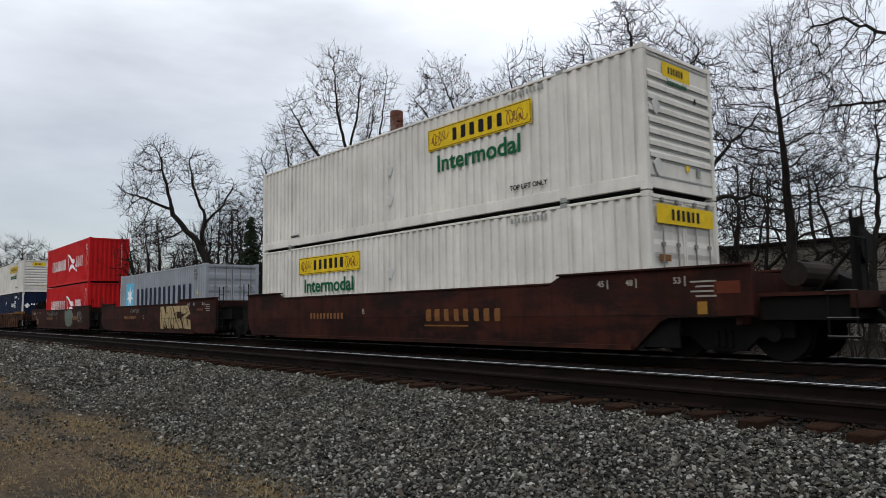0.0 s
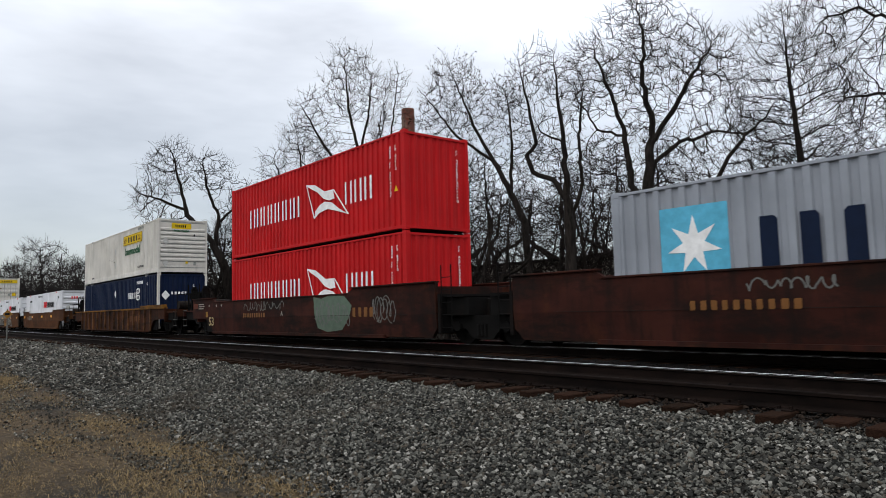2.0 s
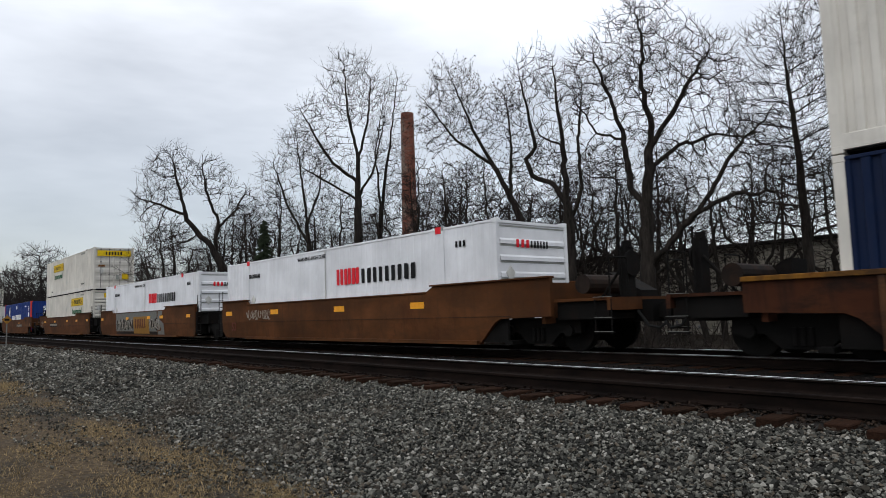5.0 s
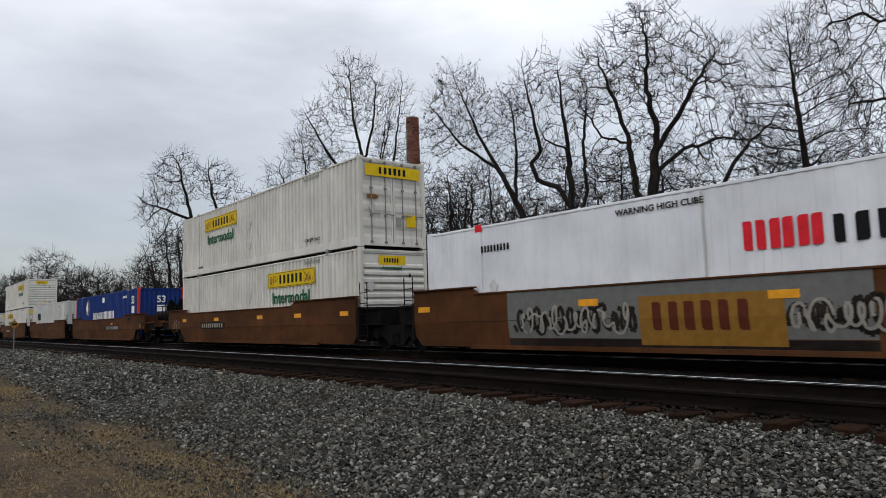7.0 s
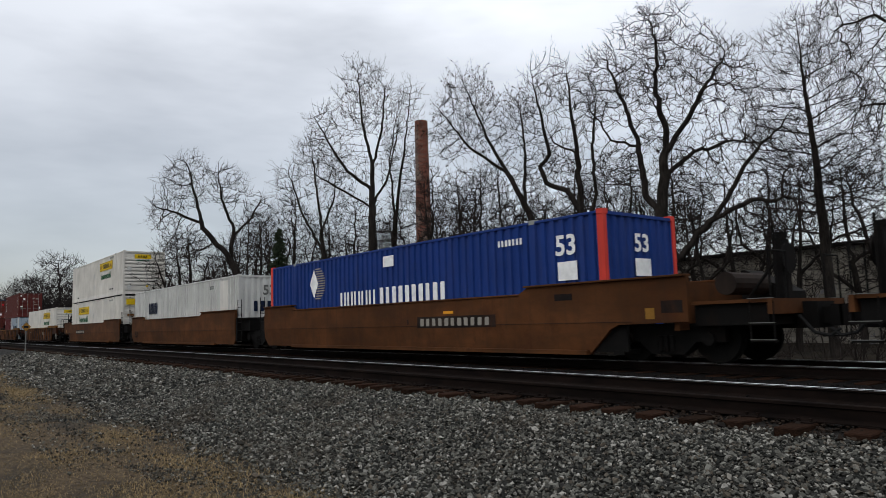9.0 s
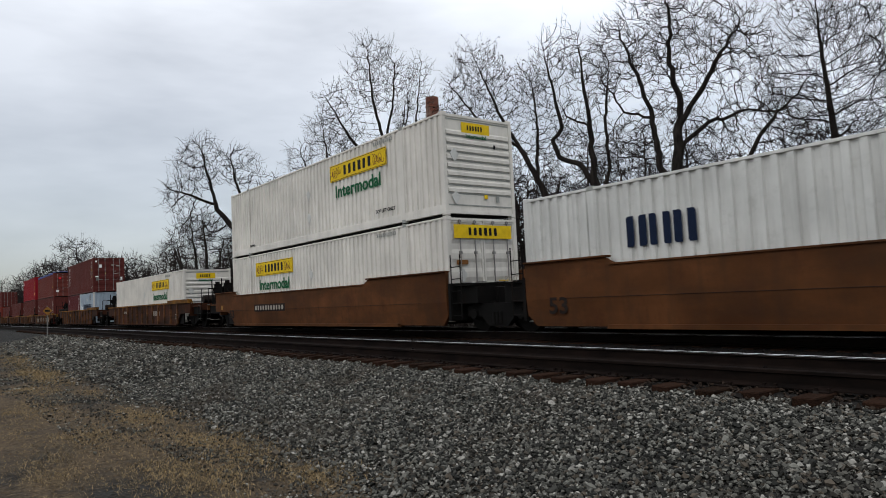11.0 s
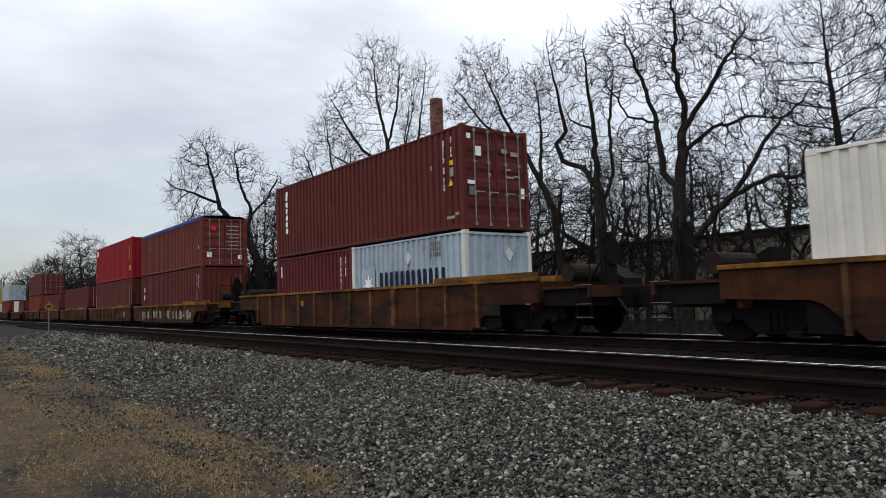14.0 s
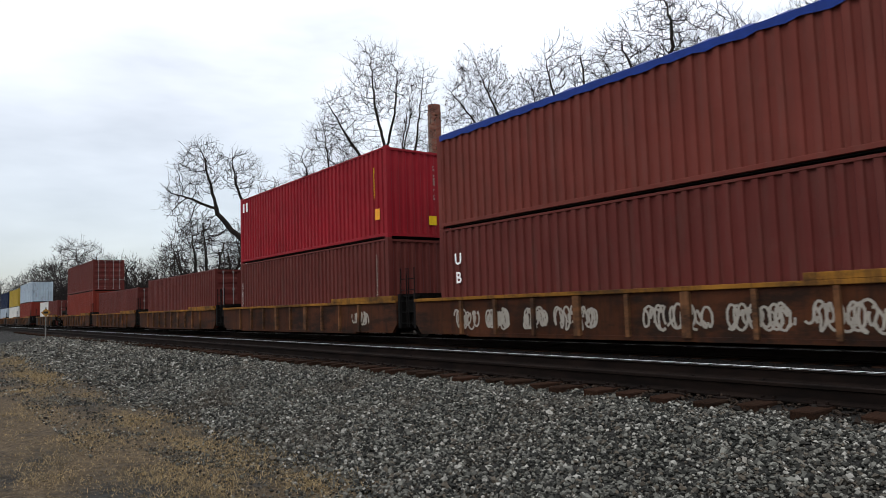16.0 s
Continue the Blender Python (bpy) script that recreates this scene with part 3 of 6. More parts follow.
def tree(yaw, away, radius, seed, label, guides, lobes, step=0.42, count=900, curl=0.3, up=0.12, tip=0.011, twigs=2.2, twig_len=0.8, rise=0.45, far=False, leaves=0):
    """A bare tree. Guides and lobes are given across the line of sight (right), along it (away) and upwards."""
    rng = np.random.RandomState(seed)
    P, parent = skeleton(rng, guides, lobes, step, count, curl, up)
    a = radians(yaw)
    turn = np.array(((math.cos(a), math.sin(a), 0), (-math.sin(a), math.cos(a), 0), (0, 0, 1)))
    P = P @ turn
    n = len(P)
    child = [[] for _ in range(n)]
    for i in range(n):
        if parent[i] >= 0:
            child[parent[i]].append(i)
    tips = np.zeros(n)
    for i in range(n - 1, -1, -1):
        if not child[i]:
            tips[i] = 1
        if parent[i] >= 0:
            tips[parent[i]] += tips[i]
    flow = math.log(max(2, tips[0])) / math.log(radius / tip)
    R = tip * tips ** (1 / flow)
    high = P[:, 2].max()
    R = np.maximum(tip * 0.9, R * (1.0 - 0.58 * np.clip((P[:, 2] - 0.35 * high) / (0.65 * high), 0, 1)))
    V = [Vector(p) for p in P]
    trunk, crown = Wood(), Wood()
    todo = [(0, None)]
    while todo:
        i, start = todo.pop()
        pts, rad = ([V[start], V[i]], [min(R[start] * 0.7, R[i] * 1.15), R[i]]) if start is not None else ([V[i]], [R[i] * 1.35])
        while child[i]:
            best = max(child[i], key=lambda c: R[c])
            todo += [(c, i) for c in child[i] if c != best]
            i = best
            pts.append(V[i])
            rad.append(R[i])
        if len(pts) > 1:
            rad[-1] *= 0.6
            top = max(rad)
            (trunk if top > radius * 0.3 else crown).limb(pts, rad, 8 if top > radius * 0.8 else 5 if top > 0.035 else 3)
    # fine twigs on the thin wood
    thin = [i for i in range(1, n) if R[i] < tip * 2.6]
    centre = P[thin].mean(0)
    drop = Wood()
    for _ in range(int(len(thin) * twigs)):
        i = thin[rng.randint(len(thin))]
        d = Vector(P[i] - P[parent[i]]).normalized() * 0.7 + Vector(rng.normal(0, 0.62, 3)) + Vector((0, 0, rise)) + Vector(P[i] - centre).normalized() * 0.35
        d.normalize()
        ln = twig_len * rng.uniform(0.45, 1.35)
        mid = V[i] + d * ln * 0.5 + Vector(rng.normal(0, 0.06, 3)) * ln
        d2 = (d + Vector(rng.normal(0, 0.3, 3)) + Vector((0, 0, rise * 0.4))).normalized()
        end = mid + d2 * ln * 0.5
        rr = tip * rng.uniform(0.48, 0.68)
        crown.limb([V[i], mid], [rr, rr * 0.8], 3)
        crown.spike(mid, end, rr * 0.8)
        for base in (mid, mid.lerp(end, 0.5)):
            if rng.rand() < 0.75:
                side = (d2 + Vector(rng.normal(0, 0.75, 3)) + Vector((0, 0, rise * 0.5))).normalized()
                crown.spike(base, base + side * ln * rng.uniform(0.25, 0.6), rr * 0.8)
        if leaves and rng.rand() < leaves:
            s = rng.uniform(0.025, 0.05)
            drop.limb([end, end + Vector((rng.normal(0, s), rng.normal(0, s), -s)), end + Vector((rng.normal(0, s), rng.normal(0, s), -2.2 * s))], [0.006, s, 0.006], 3)
    root = tagged(new("bare_tree"), label, "tree", group="bare trees behind the railway")
    x, y = at(yaw, away)
    root.location = (x, y, ground_z(x, y) - 0.05)
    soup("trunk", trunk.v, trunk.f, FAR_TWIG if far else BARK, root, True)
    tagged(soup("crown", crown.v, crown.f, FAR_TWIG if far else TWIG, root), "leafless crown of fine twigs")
    if leaves:
        tagged(soup("withered_leaves", drop.v, drop.f, LEAF, root), "few withered brown leaves", kind="stuff")
    return root


def at(yaw, dist):
    return -dist * math.sin(radians(yaw)), dist * math.cos(radians(yaw))


# the tall trees nearest the line
tree(33.6, 30, 0.32, 11, "large bare hardwood with dark forked trunk and crooked spreading boughs",
     [[(0, 0, -0.2), (-0.05, 0, 3.5), (0.1, 0, 6.6), (0.45, 0, 9.6), (0.1, 0.2, 11.4), (0.25, 0, 13.2), (0.0, 0, 15.2)],
      [(0.0, 0, 6.2), (-0.55, 0.2, 7.0), (-0.75, 0.3, 9.6), (-1.35, 0, 11.4), (-1.8, -0.3, 13.0)],
      [(0.35, 0, 8.8), (1.3, -0.3, 10.0), (2.0, -0.5, 11.2), (2.9, 0, 12.6)],
      [(0.3, 0, 7.8), (1.5, 0.4, 8.8), (3.1, 0.8, 9.2), (4.1, 0.6, 8.9)],
      [(-0.7, 0.3, 9.2), (-1.9, 0.6, 9.7), (-2.8, 0.8, 11.4)],
      [(0.0, 0, 3.4), (0.9, -0.4, 4.6), (2.2, -0.8, 6.0), (3.4, -1.0, 7.9), (5.4, -1.4, 10.0)],
      [(2.0, -0.8, 5.8), (3.4, -1.2, 6.3), (4.8, -1.4, 6.2)]],
     [(0.3, 0, 12.9, 2.4, 2.2, 2.5), (0.2, 0.5, 10.4, 1.7, 1.5, 1.5), (1.6, 0.3, 8.0, 1.4, 1.3, 1.2), (-1.6, 0, 11.9, 1.6, 1.8, 2.0), (2.6, 0, 11.6, 1.9, 1.8, 1.9), (3.2, 0.4, 9.2, 1.6, 1.4, 1.0), (4.3, -1.2, 8.0, 1.7, 1.2, 1.7), (-1.7, 0.3, 8.4, 1.3, 1.3, 1.1), (4.2, -1.2, 5.6, 1.4, 1.2, 0.9)],
     step=0.30, count=3500, curl=0.29, up=0.06, tip=0.0169, twigs=1.77, twig_len=0.62, rise=0.25)
tree(39.8, 31, 0.26, 12, "bare tree with thick broken dark trunk and few boughs",
     [[(0, 0, -0.2), (0.05, 0, 5.0), (-0.1, 0, 9.9), (-0.25, 0, 11.2), (-0.4, 0, 13.6)],
      [(0.1, 0, 6.4), (-0.6, 0, 7.6), (-1.5, 0, 8.0), (-1.75, 0, 8.8), (-1.3, 0, 9.3), (-1.6, 0, 11.2), (-2.0, 0, 13.3)],
      [(-0.1, 0, 9.2), (-1.1, 0.2, 9.9), (-1.4, 0.2, 10.6)], [(0.2, 0, 5.6), (0.7, 0, 7.4), (0.6, 0, 9.6), (0.9, 0, 11.6)]],
     [(-0.9, 0, 12.3, 1.0, 1.0, 1.6), (-0.7, 0, 9.4, 1.1, 1.0, 1.4), (0.3, 0, 11.2, 0.9, 1.0, 1.5), (-1.8, 0, 11.6, 0.6, 0.8, 1.8)], step=0.30, count=1176, curl=0.22, up=0.3, tip=0.0169, twigs=1.68, twig_len=0.75, rise=0.6)
tree(43.4, 36, 0.20, 13, "slender leaning bare tree with withered leaves on its twigs",
     [[(0.5, 0, -0.2), (0.1, 0, 4.5), (0, 0, 6.4), (-1.3, 0, 9.3), (-2.4, 0.2, 11.4), (-3.5, 0.3, 14.3)], [(-0.6, 0, 7.8), (-0.5, 0.3, 10.6), (-0.7, 0.4, 13.2)], [(-1.5, 0, 9.6), (-3.4, -0.5, 11.0), (-5.0, -0.7, 13.2)]],
     [(-3.4, 0, 12.9, 1.8, 1.6, 2.5), (-1.2, 0.2, 12.2, 1.4, 1.4, 2.0), (-4.6, 0, 11.8, 1.0, 1.2, 1.6), (0.0, 0, 9.8, 1.0, 1.0, 1.6)], step=0.33, count=2380, curl=0.16, up=0.22, tip=0.0156, twigs=1.87, twig_len=0.75, rise=0.5, leaves=0.35)
tree(57.3, 40, 0.24, 14, "tall bare tree with slender trunk and rising boughs",
     [[(0, 0, -0.2), (0, 0, 6.0), (0.05, 0, 11.4), (-0.5, 0, 14.0), (-0.7, 0, 17.0)], [(0.05, 0, 11.0), (0.7, 0, 13.4), (0.9, 0, 16.0)], [(0, 0, 9.6), (-1.4, 0.2, 10.9), (-2.6, 0.3, 12.9), (-3.3, 0.3, 14.2)], [(0, 0, 8.6), (-1.9, -0.2, 9.8), (-3.2, -0.3, 10.6)], [(0, 0, 8.8), (1.0, 0, 10.6), (1.6, 0, 13.2)]],
     [(-0.4, 0, 15.2, 1.7, 1.6, 2.5), (1.0, 0, 14.0, 1.0, 1.2, 2.4), (-2.5, 0, 13.0, 1.3, 1.3, 1.9), (-1.8, 0, 11.0, 1.9, 1.4, 1.5), (1.0, 0, 11.0, 0.9, 1.0, 1.6)], step=0.34, count=2380, curl=0.14, up=0.18, tip=0.0156, twigs=1.87, twig_len=0.8, rise=0.5)
tree(55.5, 42, 0.17, 24, "tall thin bare tree beside the brick chimney",
     [[(0, 0, -0.2), (0, 0, 6.6), (0.3, 0, 9.6), (0.8, 0, 13.0), (1.3, 0, 16.6)], [(0.1, 0, 8.6), (-0.2, 0.3, 12.0), (0.3, 0.3, 14.8)]],
     [(1.1, 0, 14.9, 0.9, 1.0, 2.4), (0.6, 0, 12.0, 1.2, 1.1, 2.4), (0.4, 0, 9.0, 1.0, 1.0, 1.8)], step=0.37, count=1344, curl=0.16, up=0.22, tip=0.0156, twigs=1.68, rise=0.5)
tree(68.1, 48, 0.28, 15, "broad bare tree with crooked leaning trunk and low boughs",
     [[(0.6, 0, -0.2), (0.2, 0, 4.6), (-0.7, 0, 6.6), (-2.3, 0, 8.4), (-2.7, 0, 10.4), (-3.4, 0, 12.8)], [(-0.6, 0, 6.4), (-0.3, 0, 8.4), (-1.1, 0, 10.4), (-1.3, 0.2, 12.2)], [(-2.3, 0, 8.6), (-3.9, 0, 9.4), (-5.2, 0.2, 9.8)], [(-0.3, 0, 8.0), (0.9, 0, 9.2), (1.5, 0, 10.6)], [(0.1, 0, 5.2), (1.5, 0, 6.4), (1.4, 0.3, 8.2)]],
     [(-3.3, 0, 11.4, 1.8, 1.8, 2.0), (-0.9, 0, 11.2, 1.6, 1.6, 1.6), (-4.6, 0, 9.4, 1.2, 1.4, 1.3), (1.2, 0, 9.6, 1.3, 1.3, 1.6), (-3.6, 0, 7.2, 1.6, 1.4, 1.3)], step=0.37, count=2380, curl=0.27, up=0.1, tip=0.0195, twigs=1.60, twig_len=0.75, rise=0.35)
tree(61.3, 44, 0.17, 26, "slim upright bare tree with a narrow crown",
     [[(0.1, 0, -0.2), (0, 0, 6.1), (-0.3, 0, 9.4), (-0.8, 0, 13.7)], [(0, 0, 6.6), (-1.3, 0, 8.8), (-2.2, 0, 11.6)], [(-0.1, 0, 7.6), (0.7, 0, 10.0), (0.8, 0, 11.8)]],
     [(-0.8, 0, 11.9, 1.1, 1.2, 2.3), (-2.1, 0, 10.7, 0.9, 1.0, 1.9), (0.6, 0, 10.0, 0.9, 1.0, 2.0)], step=0.37, count=1568, curl=0.16, up=0.22, tip=0.0169, twigs=1.77, rise=0.5)
tree(22.3, 32, 0.20, 16, "tall bare tree with a fan of fine upswept branches",
     [[(0.1, 0, -0.2), (0.05, 0, 5.0), (0, 0, 8.0), (-0.2, 0, 11.1), (-0.3, 0, 14.2)]],
     [(-0.2, 0, 12.0, 1.8, 1.7, 2.6), (0.9, 0, 10.6, 1.7, 1.6, 2.4), (-1.5, 0, 9.9, 1.3, 1.4, 2.2), (0.2, 0, 7.9, 2.6, 2.0, 2.0), (1.6, 0, 5.8, 1.2, 1.2, 1.6), (-1.6, 0, 6.0, 1.3, 1.2, 1.4)], step=0.30, count=2660, curl=0.12, up=0.30, tip=0.0137, twigs=2.14, twig_len=0.85, rise=0.55)
tree(11.5, 27, 0.20, 17, "large bare tree with long drooping boughs",
     [[(0, 0, -0.2), (0, 0, 6.0), (-0.3, 0, 10.0), (-0.2, 0, 15.0)], [(-0.2, 0, 8.6), (-1.6, 0, 10.9), (-3.0, 0, 12.0), (-4.2, 0, 11.8)], [(-0.3, 0, 10.4), (-1.6, 0, 12.9), (-3.4, 0, 13.9), (-4.4, 0, 13.2)], [(-0.1, 0, 7.0), (-2.0, 0, 8.8), (-3.6, 0, 8.9)], [(-0.1, 0, 8.0), (2.2, 0, 10.5), (3.5, 0, 12.5)]],
     [(-3.3, 0, 12.6, 1.6, 1.4, 1.4), (-3.0, 0, 10.6, 1.3, 1.4, 1.3), (-3.0, 0, 8.4, 1.2, 1.3, 1.0), (0.5, 0, 14.5, 2.5, 2.2, 2.0), (2.5, 0, 11.5, 1.8, 1.6, 2.0)], step=0.31, count=2380, curl=0.30, up=-0.04, tip=0.0156, twigs=1.68, twig_len=0.6, rise=-0.05)
# the second row and the thicket: bearing, distance, height, trunk radius, lean
for k, (yaw, dist, h, r, lean) in enumerate((
        (26.5, 41, 11.0, 0.15, 0.5), (29.5, 34, 8.2, 0.11, -0.9), (36.3, 40, 11.5, 0.16, 0.3), (38.0, 38, 9.5, 0.13, -0.5), (41.4, 40, 10.4, 0.15, 0.8), (45.5, 40, 11.6, 0.15, -0.6), (47.4, 38, 10.8, 0.16, -1.4),
        (49.2, 45, 12.6, 0.19, 0.7), (51.2, 41, 10.6, 0.14, -0.9), (52.8, 44, 12.4, 0.16, 0.4), (59.2, 46, 10.6, 0.14, 0.3), (62.9, 47, 10.2, 0.15, -0.6), (64.4, 45, 10.8, 0.14, 0.5), (65.9, 50, 10.4, 0.15, -0.4),
        (70.8, 54, 9.2, 0.16, -0.8), (72.2, 58, 8.8, 0.15, 0.5), (73.6, 62, 8.0, 0.15, -0.4), (75.0, 68, 7.4, 0.15, 0.3), (76.4, 76, 7.2, 0.15, 0.2), (17.5, 38, 12.0, 0.16, 0.6), (31.0, 46, 10.6, 0.14, -0.5), (24.4, 37, 9.4, 0.12, 0.4),
        (28.2, 39, 9.8, 0.13, -0.3), (35.0, 37, 8.6, 0.12, 0.9), (54.4, 48, 9.5, 0.14, -0.8), (44.4, 44, 9.8, 0.14, 0.9), (56.4, 50, 9.8, 0.14, -0.4), (67.2, 52, 9.4, 0.15, 0.4), (69.4, 50, 8.4, 0.15, 1.0), (20.2, 42, 10.5, 0.14, -0.4), (58.4, 43, 9.8, 0.14, 0.6), (60.2, 49, 10.4, 0.15, -0.5), (50.2, 36, 9.4, 0.15, 0.8), (46.4, 34, 8.4, 0.14, 0.9), (48.2, 33, 8.2, 0.15, -0.8), (71.4, 47, 7.6, 0.15, -0.9), (33.2, 42, 12.4, 0.15, 0.4), (37.2, 45, 11.8, 0.15, -0.4), (40.8, 44, 12.2, 0.15, 0.3), (67.7, 56, 11.4, 0.15, 0.3), (34.6, 50, 12.0, 0.15, -0.6))):
    w, side = h * (0.13 + 0.03 * (k % 3)), (-1) ** k
    tree(yaw, dist, r * 1.25, 300 + k, "crooked bare tree in the thicket behind the railway",
         [[(0, 0, -0.2), (lean * 0.4, 0, h * 0.3), (lean, 0, h * 0.55), (lean * 1.3, 0, h * 0.92)], [(lean * 0.3, 0, h * 0.24), (lean * 0.4 + side * w * 0.8, 0.3, h * 0.42), (lean * 0.5 + side * w * 1.2, 0.4, h * 0.68)],
          [(lean * 0.6, 0, h * 0.4), (lean - side * w, -0.3, h * 0.52), (lean - side * w * 1.2, -0.4, h * 0.74)]],
         [(lean * 1.2, 0, h * 0.80, w, w, h * 0.2), (lean * 0.6 + side * w, 0.3, h * 0.62, w * 0.9, w, h * 0.2), (lean - side * w * 1.1, -0.3, h * 0.62, w * 0.8, w, h * 0.19), (lean * 0.5, 0, h * 0.38, w * 1.3, w, h * 0.14)],
         step=0.40, count=1250, curl=0.28 if k % 2 else 0.2, up=0.12, tip=0.0205, twigs=1.3, twig_len=0.8, rise=0.4)
# distant trees at the end of the line, their haze put into a paler twig colour
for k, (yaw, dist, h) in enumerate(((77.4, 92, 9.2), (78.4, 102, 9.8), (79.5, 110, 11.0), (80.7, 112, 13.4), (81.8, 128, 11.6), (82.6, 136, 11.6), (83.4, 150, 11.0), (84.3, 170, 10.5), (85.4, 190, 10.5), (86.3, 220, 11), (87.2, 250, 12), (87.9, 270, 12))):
    tree(yaw, dist, 0.24, 400 + k, "bare tree far down the line with haze in its colour", [[(0, 0, -0.2), (0.2, 0, h * 0.35), (-0.2, 0, h * 0.85)], [(0.2, 0, h * 0.3), (h * 0.2, 0, h * 0.6)], [(0.2, 0, h * 0.25), (-h * 0.2, 0, h * 0.55)]],
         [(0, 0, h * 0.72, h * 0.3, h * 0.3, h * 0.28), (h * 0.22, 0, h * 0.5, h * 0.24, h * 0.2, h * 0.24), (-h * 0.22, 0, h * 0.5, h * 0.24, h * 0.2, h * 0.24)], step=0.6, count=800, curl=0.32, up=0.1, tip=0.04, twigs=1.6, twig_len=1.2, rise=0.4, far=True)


def evergreen(yaw, away, h, label):
    """A small dark conifer: a straight stem with tiers of drooping needled sprays."""
    rng = np.random.RandomState(5)
    stem, spray_ = Wood(), Wood()
    stem.limb([Vector((0, 0, -0.2)), Vector((0, 0, h))], [0.1, 0.015], 6)
    for k in range(420):
        t = rng.uniform(0.12, 1) ** 0.8
        a, ln = rng.uniform(0, 6.28), (1 - t) * h * 0.24 + 0.18
        d = Vector((math.cos(a), math.sin(a), -0.22))
        p = Vector((0, 0, t * h))
        q = p + d * ln * rng.uniform(0.6, 1.1)
        for j in range(3):
            m = p.lerp(q, 0.35 + 0.3 * j)
            s = Vector((-d.y, d.x, 0)) * ln * 0.16
            spray_.limb([m - s + Vector((0, 0, -0.06)), m, m + s + Vector((0, 0, -0.06))], [0.015, 0.06, 0.015], 3)
        spray_.limb([p, q], [0.05, 0.02], 3)
    n = Nodes("dark_conifer_needles")
    green = n.done(n.mix(n.noise(9, 4), (0.008, 0.012, 0.007), (0.025, 0.035, 0.018)), 0.9, 0, 0.1)
    root = tagged(new("evergreen_tree"), label, "tree")
    x, y = at(yaw, away)
    root.location = (x, y, ground_z(x, y))
    soup("trunk", stem.v, stem.f, BARK, root)
    tagged(soup("crown", spray_.v, spray_.f, green, root), "dark drooping needled crown")


evergreen(64.9, 42, 7.6, "small dark evergreen among bare trees")


def brush_shoot(wood, rng, p, h, r, spread):
    """One leafless shoot with side twigs."""
    d = Vector((rng.gauss(0, spread), rng.gauss(0, spread), 1)).normalized()
    pts = [p]
    for i in range(4):
        d = (d + Vector((rng.gauss(0, 0.2), rng.gauss(0, 0.2), rng.gauss(0, 0.12)))).normalized()
        pts.append(pts[-1] + d * h / 4)
    wood.limb(pts, [r * k for k in (1, 0.85, 0.65, 0.45, 0.25)], 3)
    for _ in range(9):
        b = pts[rng.randint(1, 3)].lerp(pts[4], rng.random() * 0.6)
        e = (d + Vector((rng.gauss(0, 0.7), rng.gauss(0, 0.7), rng.gauss(0.1, 0.4)))).normalized()
        ln = h * rng.uniform(0.15, 0.4)
        m = b + e * ln * 0.5
        e2 = (e + Vector((rng.gauss(0, 0.3), rng.gauss(0, 0.3), 0.2))).normalized()
        wood.limb([b, m, m + e2 * ln * 0.5], [r * 0.45, r * 0.35, r * 0.18], 3)
        f = (e + Vector((rng.gauss(0, 0.7), rng.gauss(0, 0.7), rng.gauss(0, 0.5)))).normalized()
        wood.limb([m, m + f * ln * 0.45], [r * 0.32, r * 0.16], 3)


def thicket():
    """Brush along the far side of the line, too dense to count."""
    rng = random.Random(77)
    wood = Wood()
    for _ in range(330):
        x = rng.uniform(-115, 2)
        y = 19 + rng.random() ** 1.4 * 20 + (-x) * 0.03
        brush_shoot(wood, rng, Vector((x, y, ground_z(x, y))), rng.uniform(1.4, 3.6) * (1.0 if x > -45 else 1.5), rng.uniform(0.015, 0.04), 0.3)
    for _ in range(420):
        x = rng.uniform(-52, 3)
        y = 17.5 + rng.random() * 6
        brush_shoot(wood, rng, Vector((x, y, ground_z(x, y))), rng.uniform(0.7, 2.0), rng.uniform(0.012, 0.025), 0.4)
    for _ in range(640):
        x = -30 - 120 * rng.random() ** 1.3
        y = 24 + rng.random() * 22 + (-x) * 0.05
        brush_shoot(wood, rng, Vector((x, y, ground_z(x, y))), rng.uniform(4.0, 7.5) * (1.2 if x < -55 else 1.0), rng.uniform(0.04, 0.075), 0.22)
    tagged(soup("brushwood", wood.v, wood.f, TWIG), "tangled leafless brush along the railway", "shrubs", kind="stuff")


def far_woods():
    """A dense bare wood that closes the view down the line."""
    rng = random.Random(91)
    wood = Wood()
    for _ in range(1250):
        x = -85 - 335 * rng.random() ** 1.4
        y = 18 + rng.random() * 26 - x * 0.03
        big = 1.0 if x > -200 else 1.4
        brush_shoot(wood, rng, Vector((x, y, -1.0)), rng.uniform(5.0, 9.5) * big, 0.10 * big, 0.15)
    tagged(soup("distant_woods", wood.v, wood.f, FAR_TWIG), "bare woods far down the railway with haze in their colour", "woods", kind="stuff")


far_woods()

thicket()


# ---- the train: every wagon and container runs along the far track ----
TRACK_Y, SPEED, GAIN = 12.7, 16.32, 0.00685
MOVING = []      # (thing, place along the train, height)
WHEELSETS = []


def corrugated(bm, a0, a1, b0, b1, outer, depth, period, put, slope=0.16):
    """A folded steel sheet: folds run along b, the profile along a."""
    n = max(1, round((a1 - a0) / period))
    p = (a1 - a0) / n
    prof = []
    for i in range(n):
        s = a0 + i * p
        prof += [(s, 0), (s + p * (0.5 - slope / 2), 0), (s + p * 0.5, 1), (s + p * (1 - slope / 2), 1)]
    prof.append((a1, 0))
    lo = [bm.verts.new(put(a, b0, outer - depth * k)) for a, k in prof]
    hi = [bm.verts.new(put(a, b1, outer - depth * k)) for a, k in prof]
    for i in range(len(prof) - 1):
        bm.faces.new((lo[i], lo[i + 1], hi[i + 1], hi[i]))


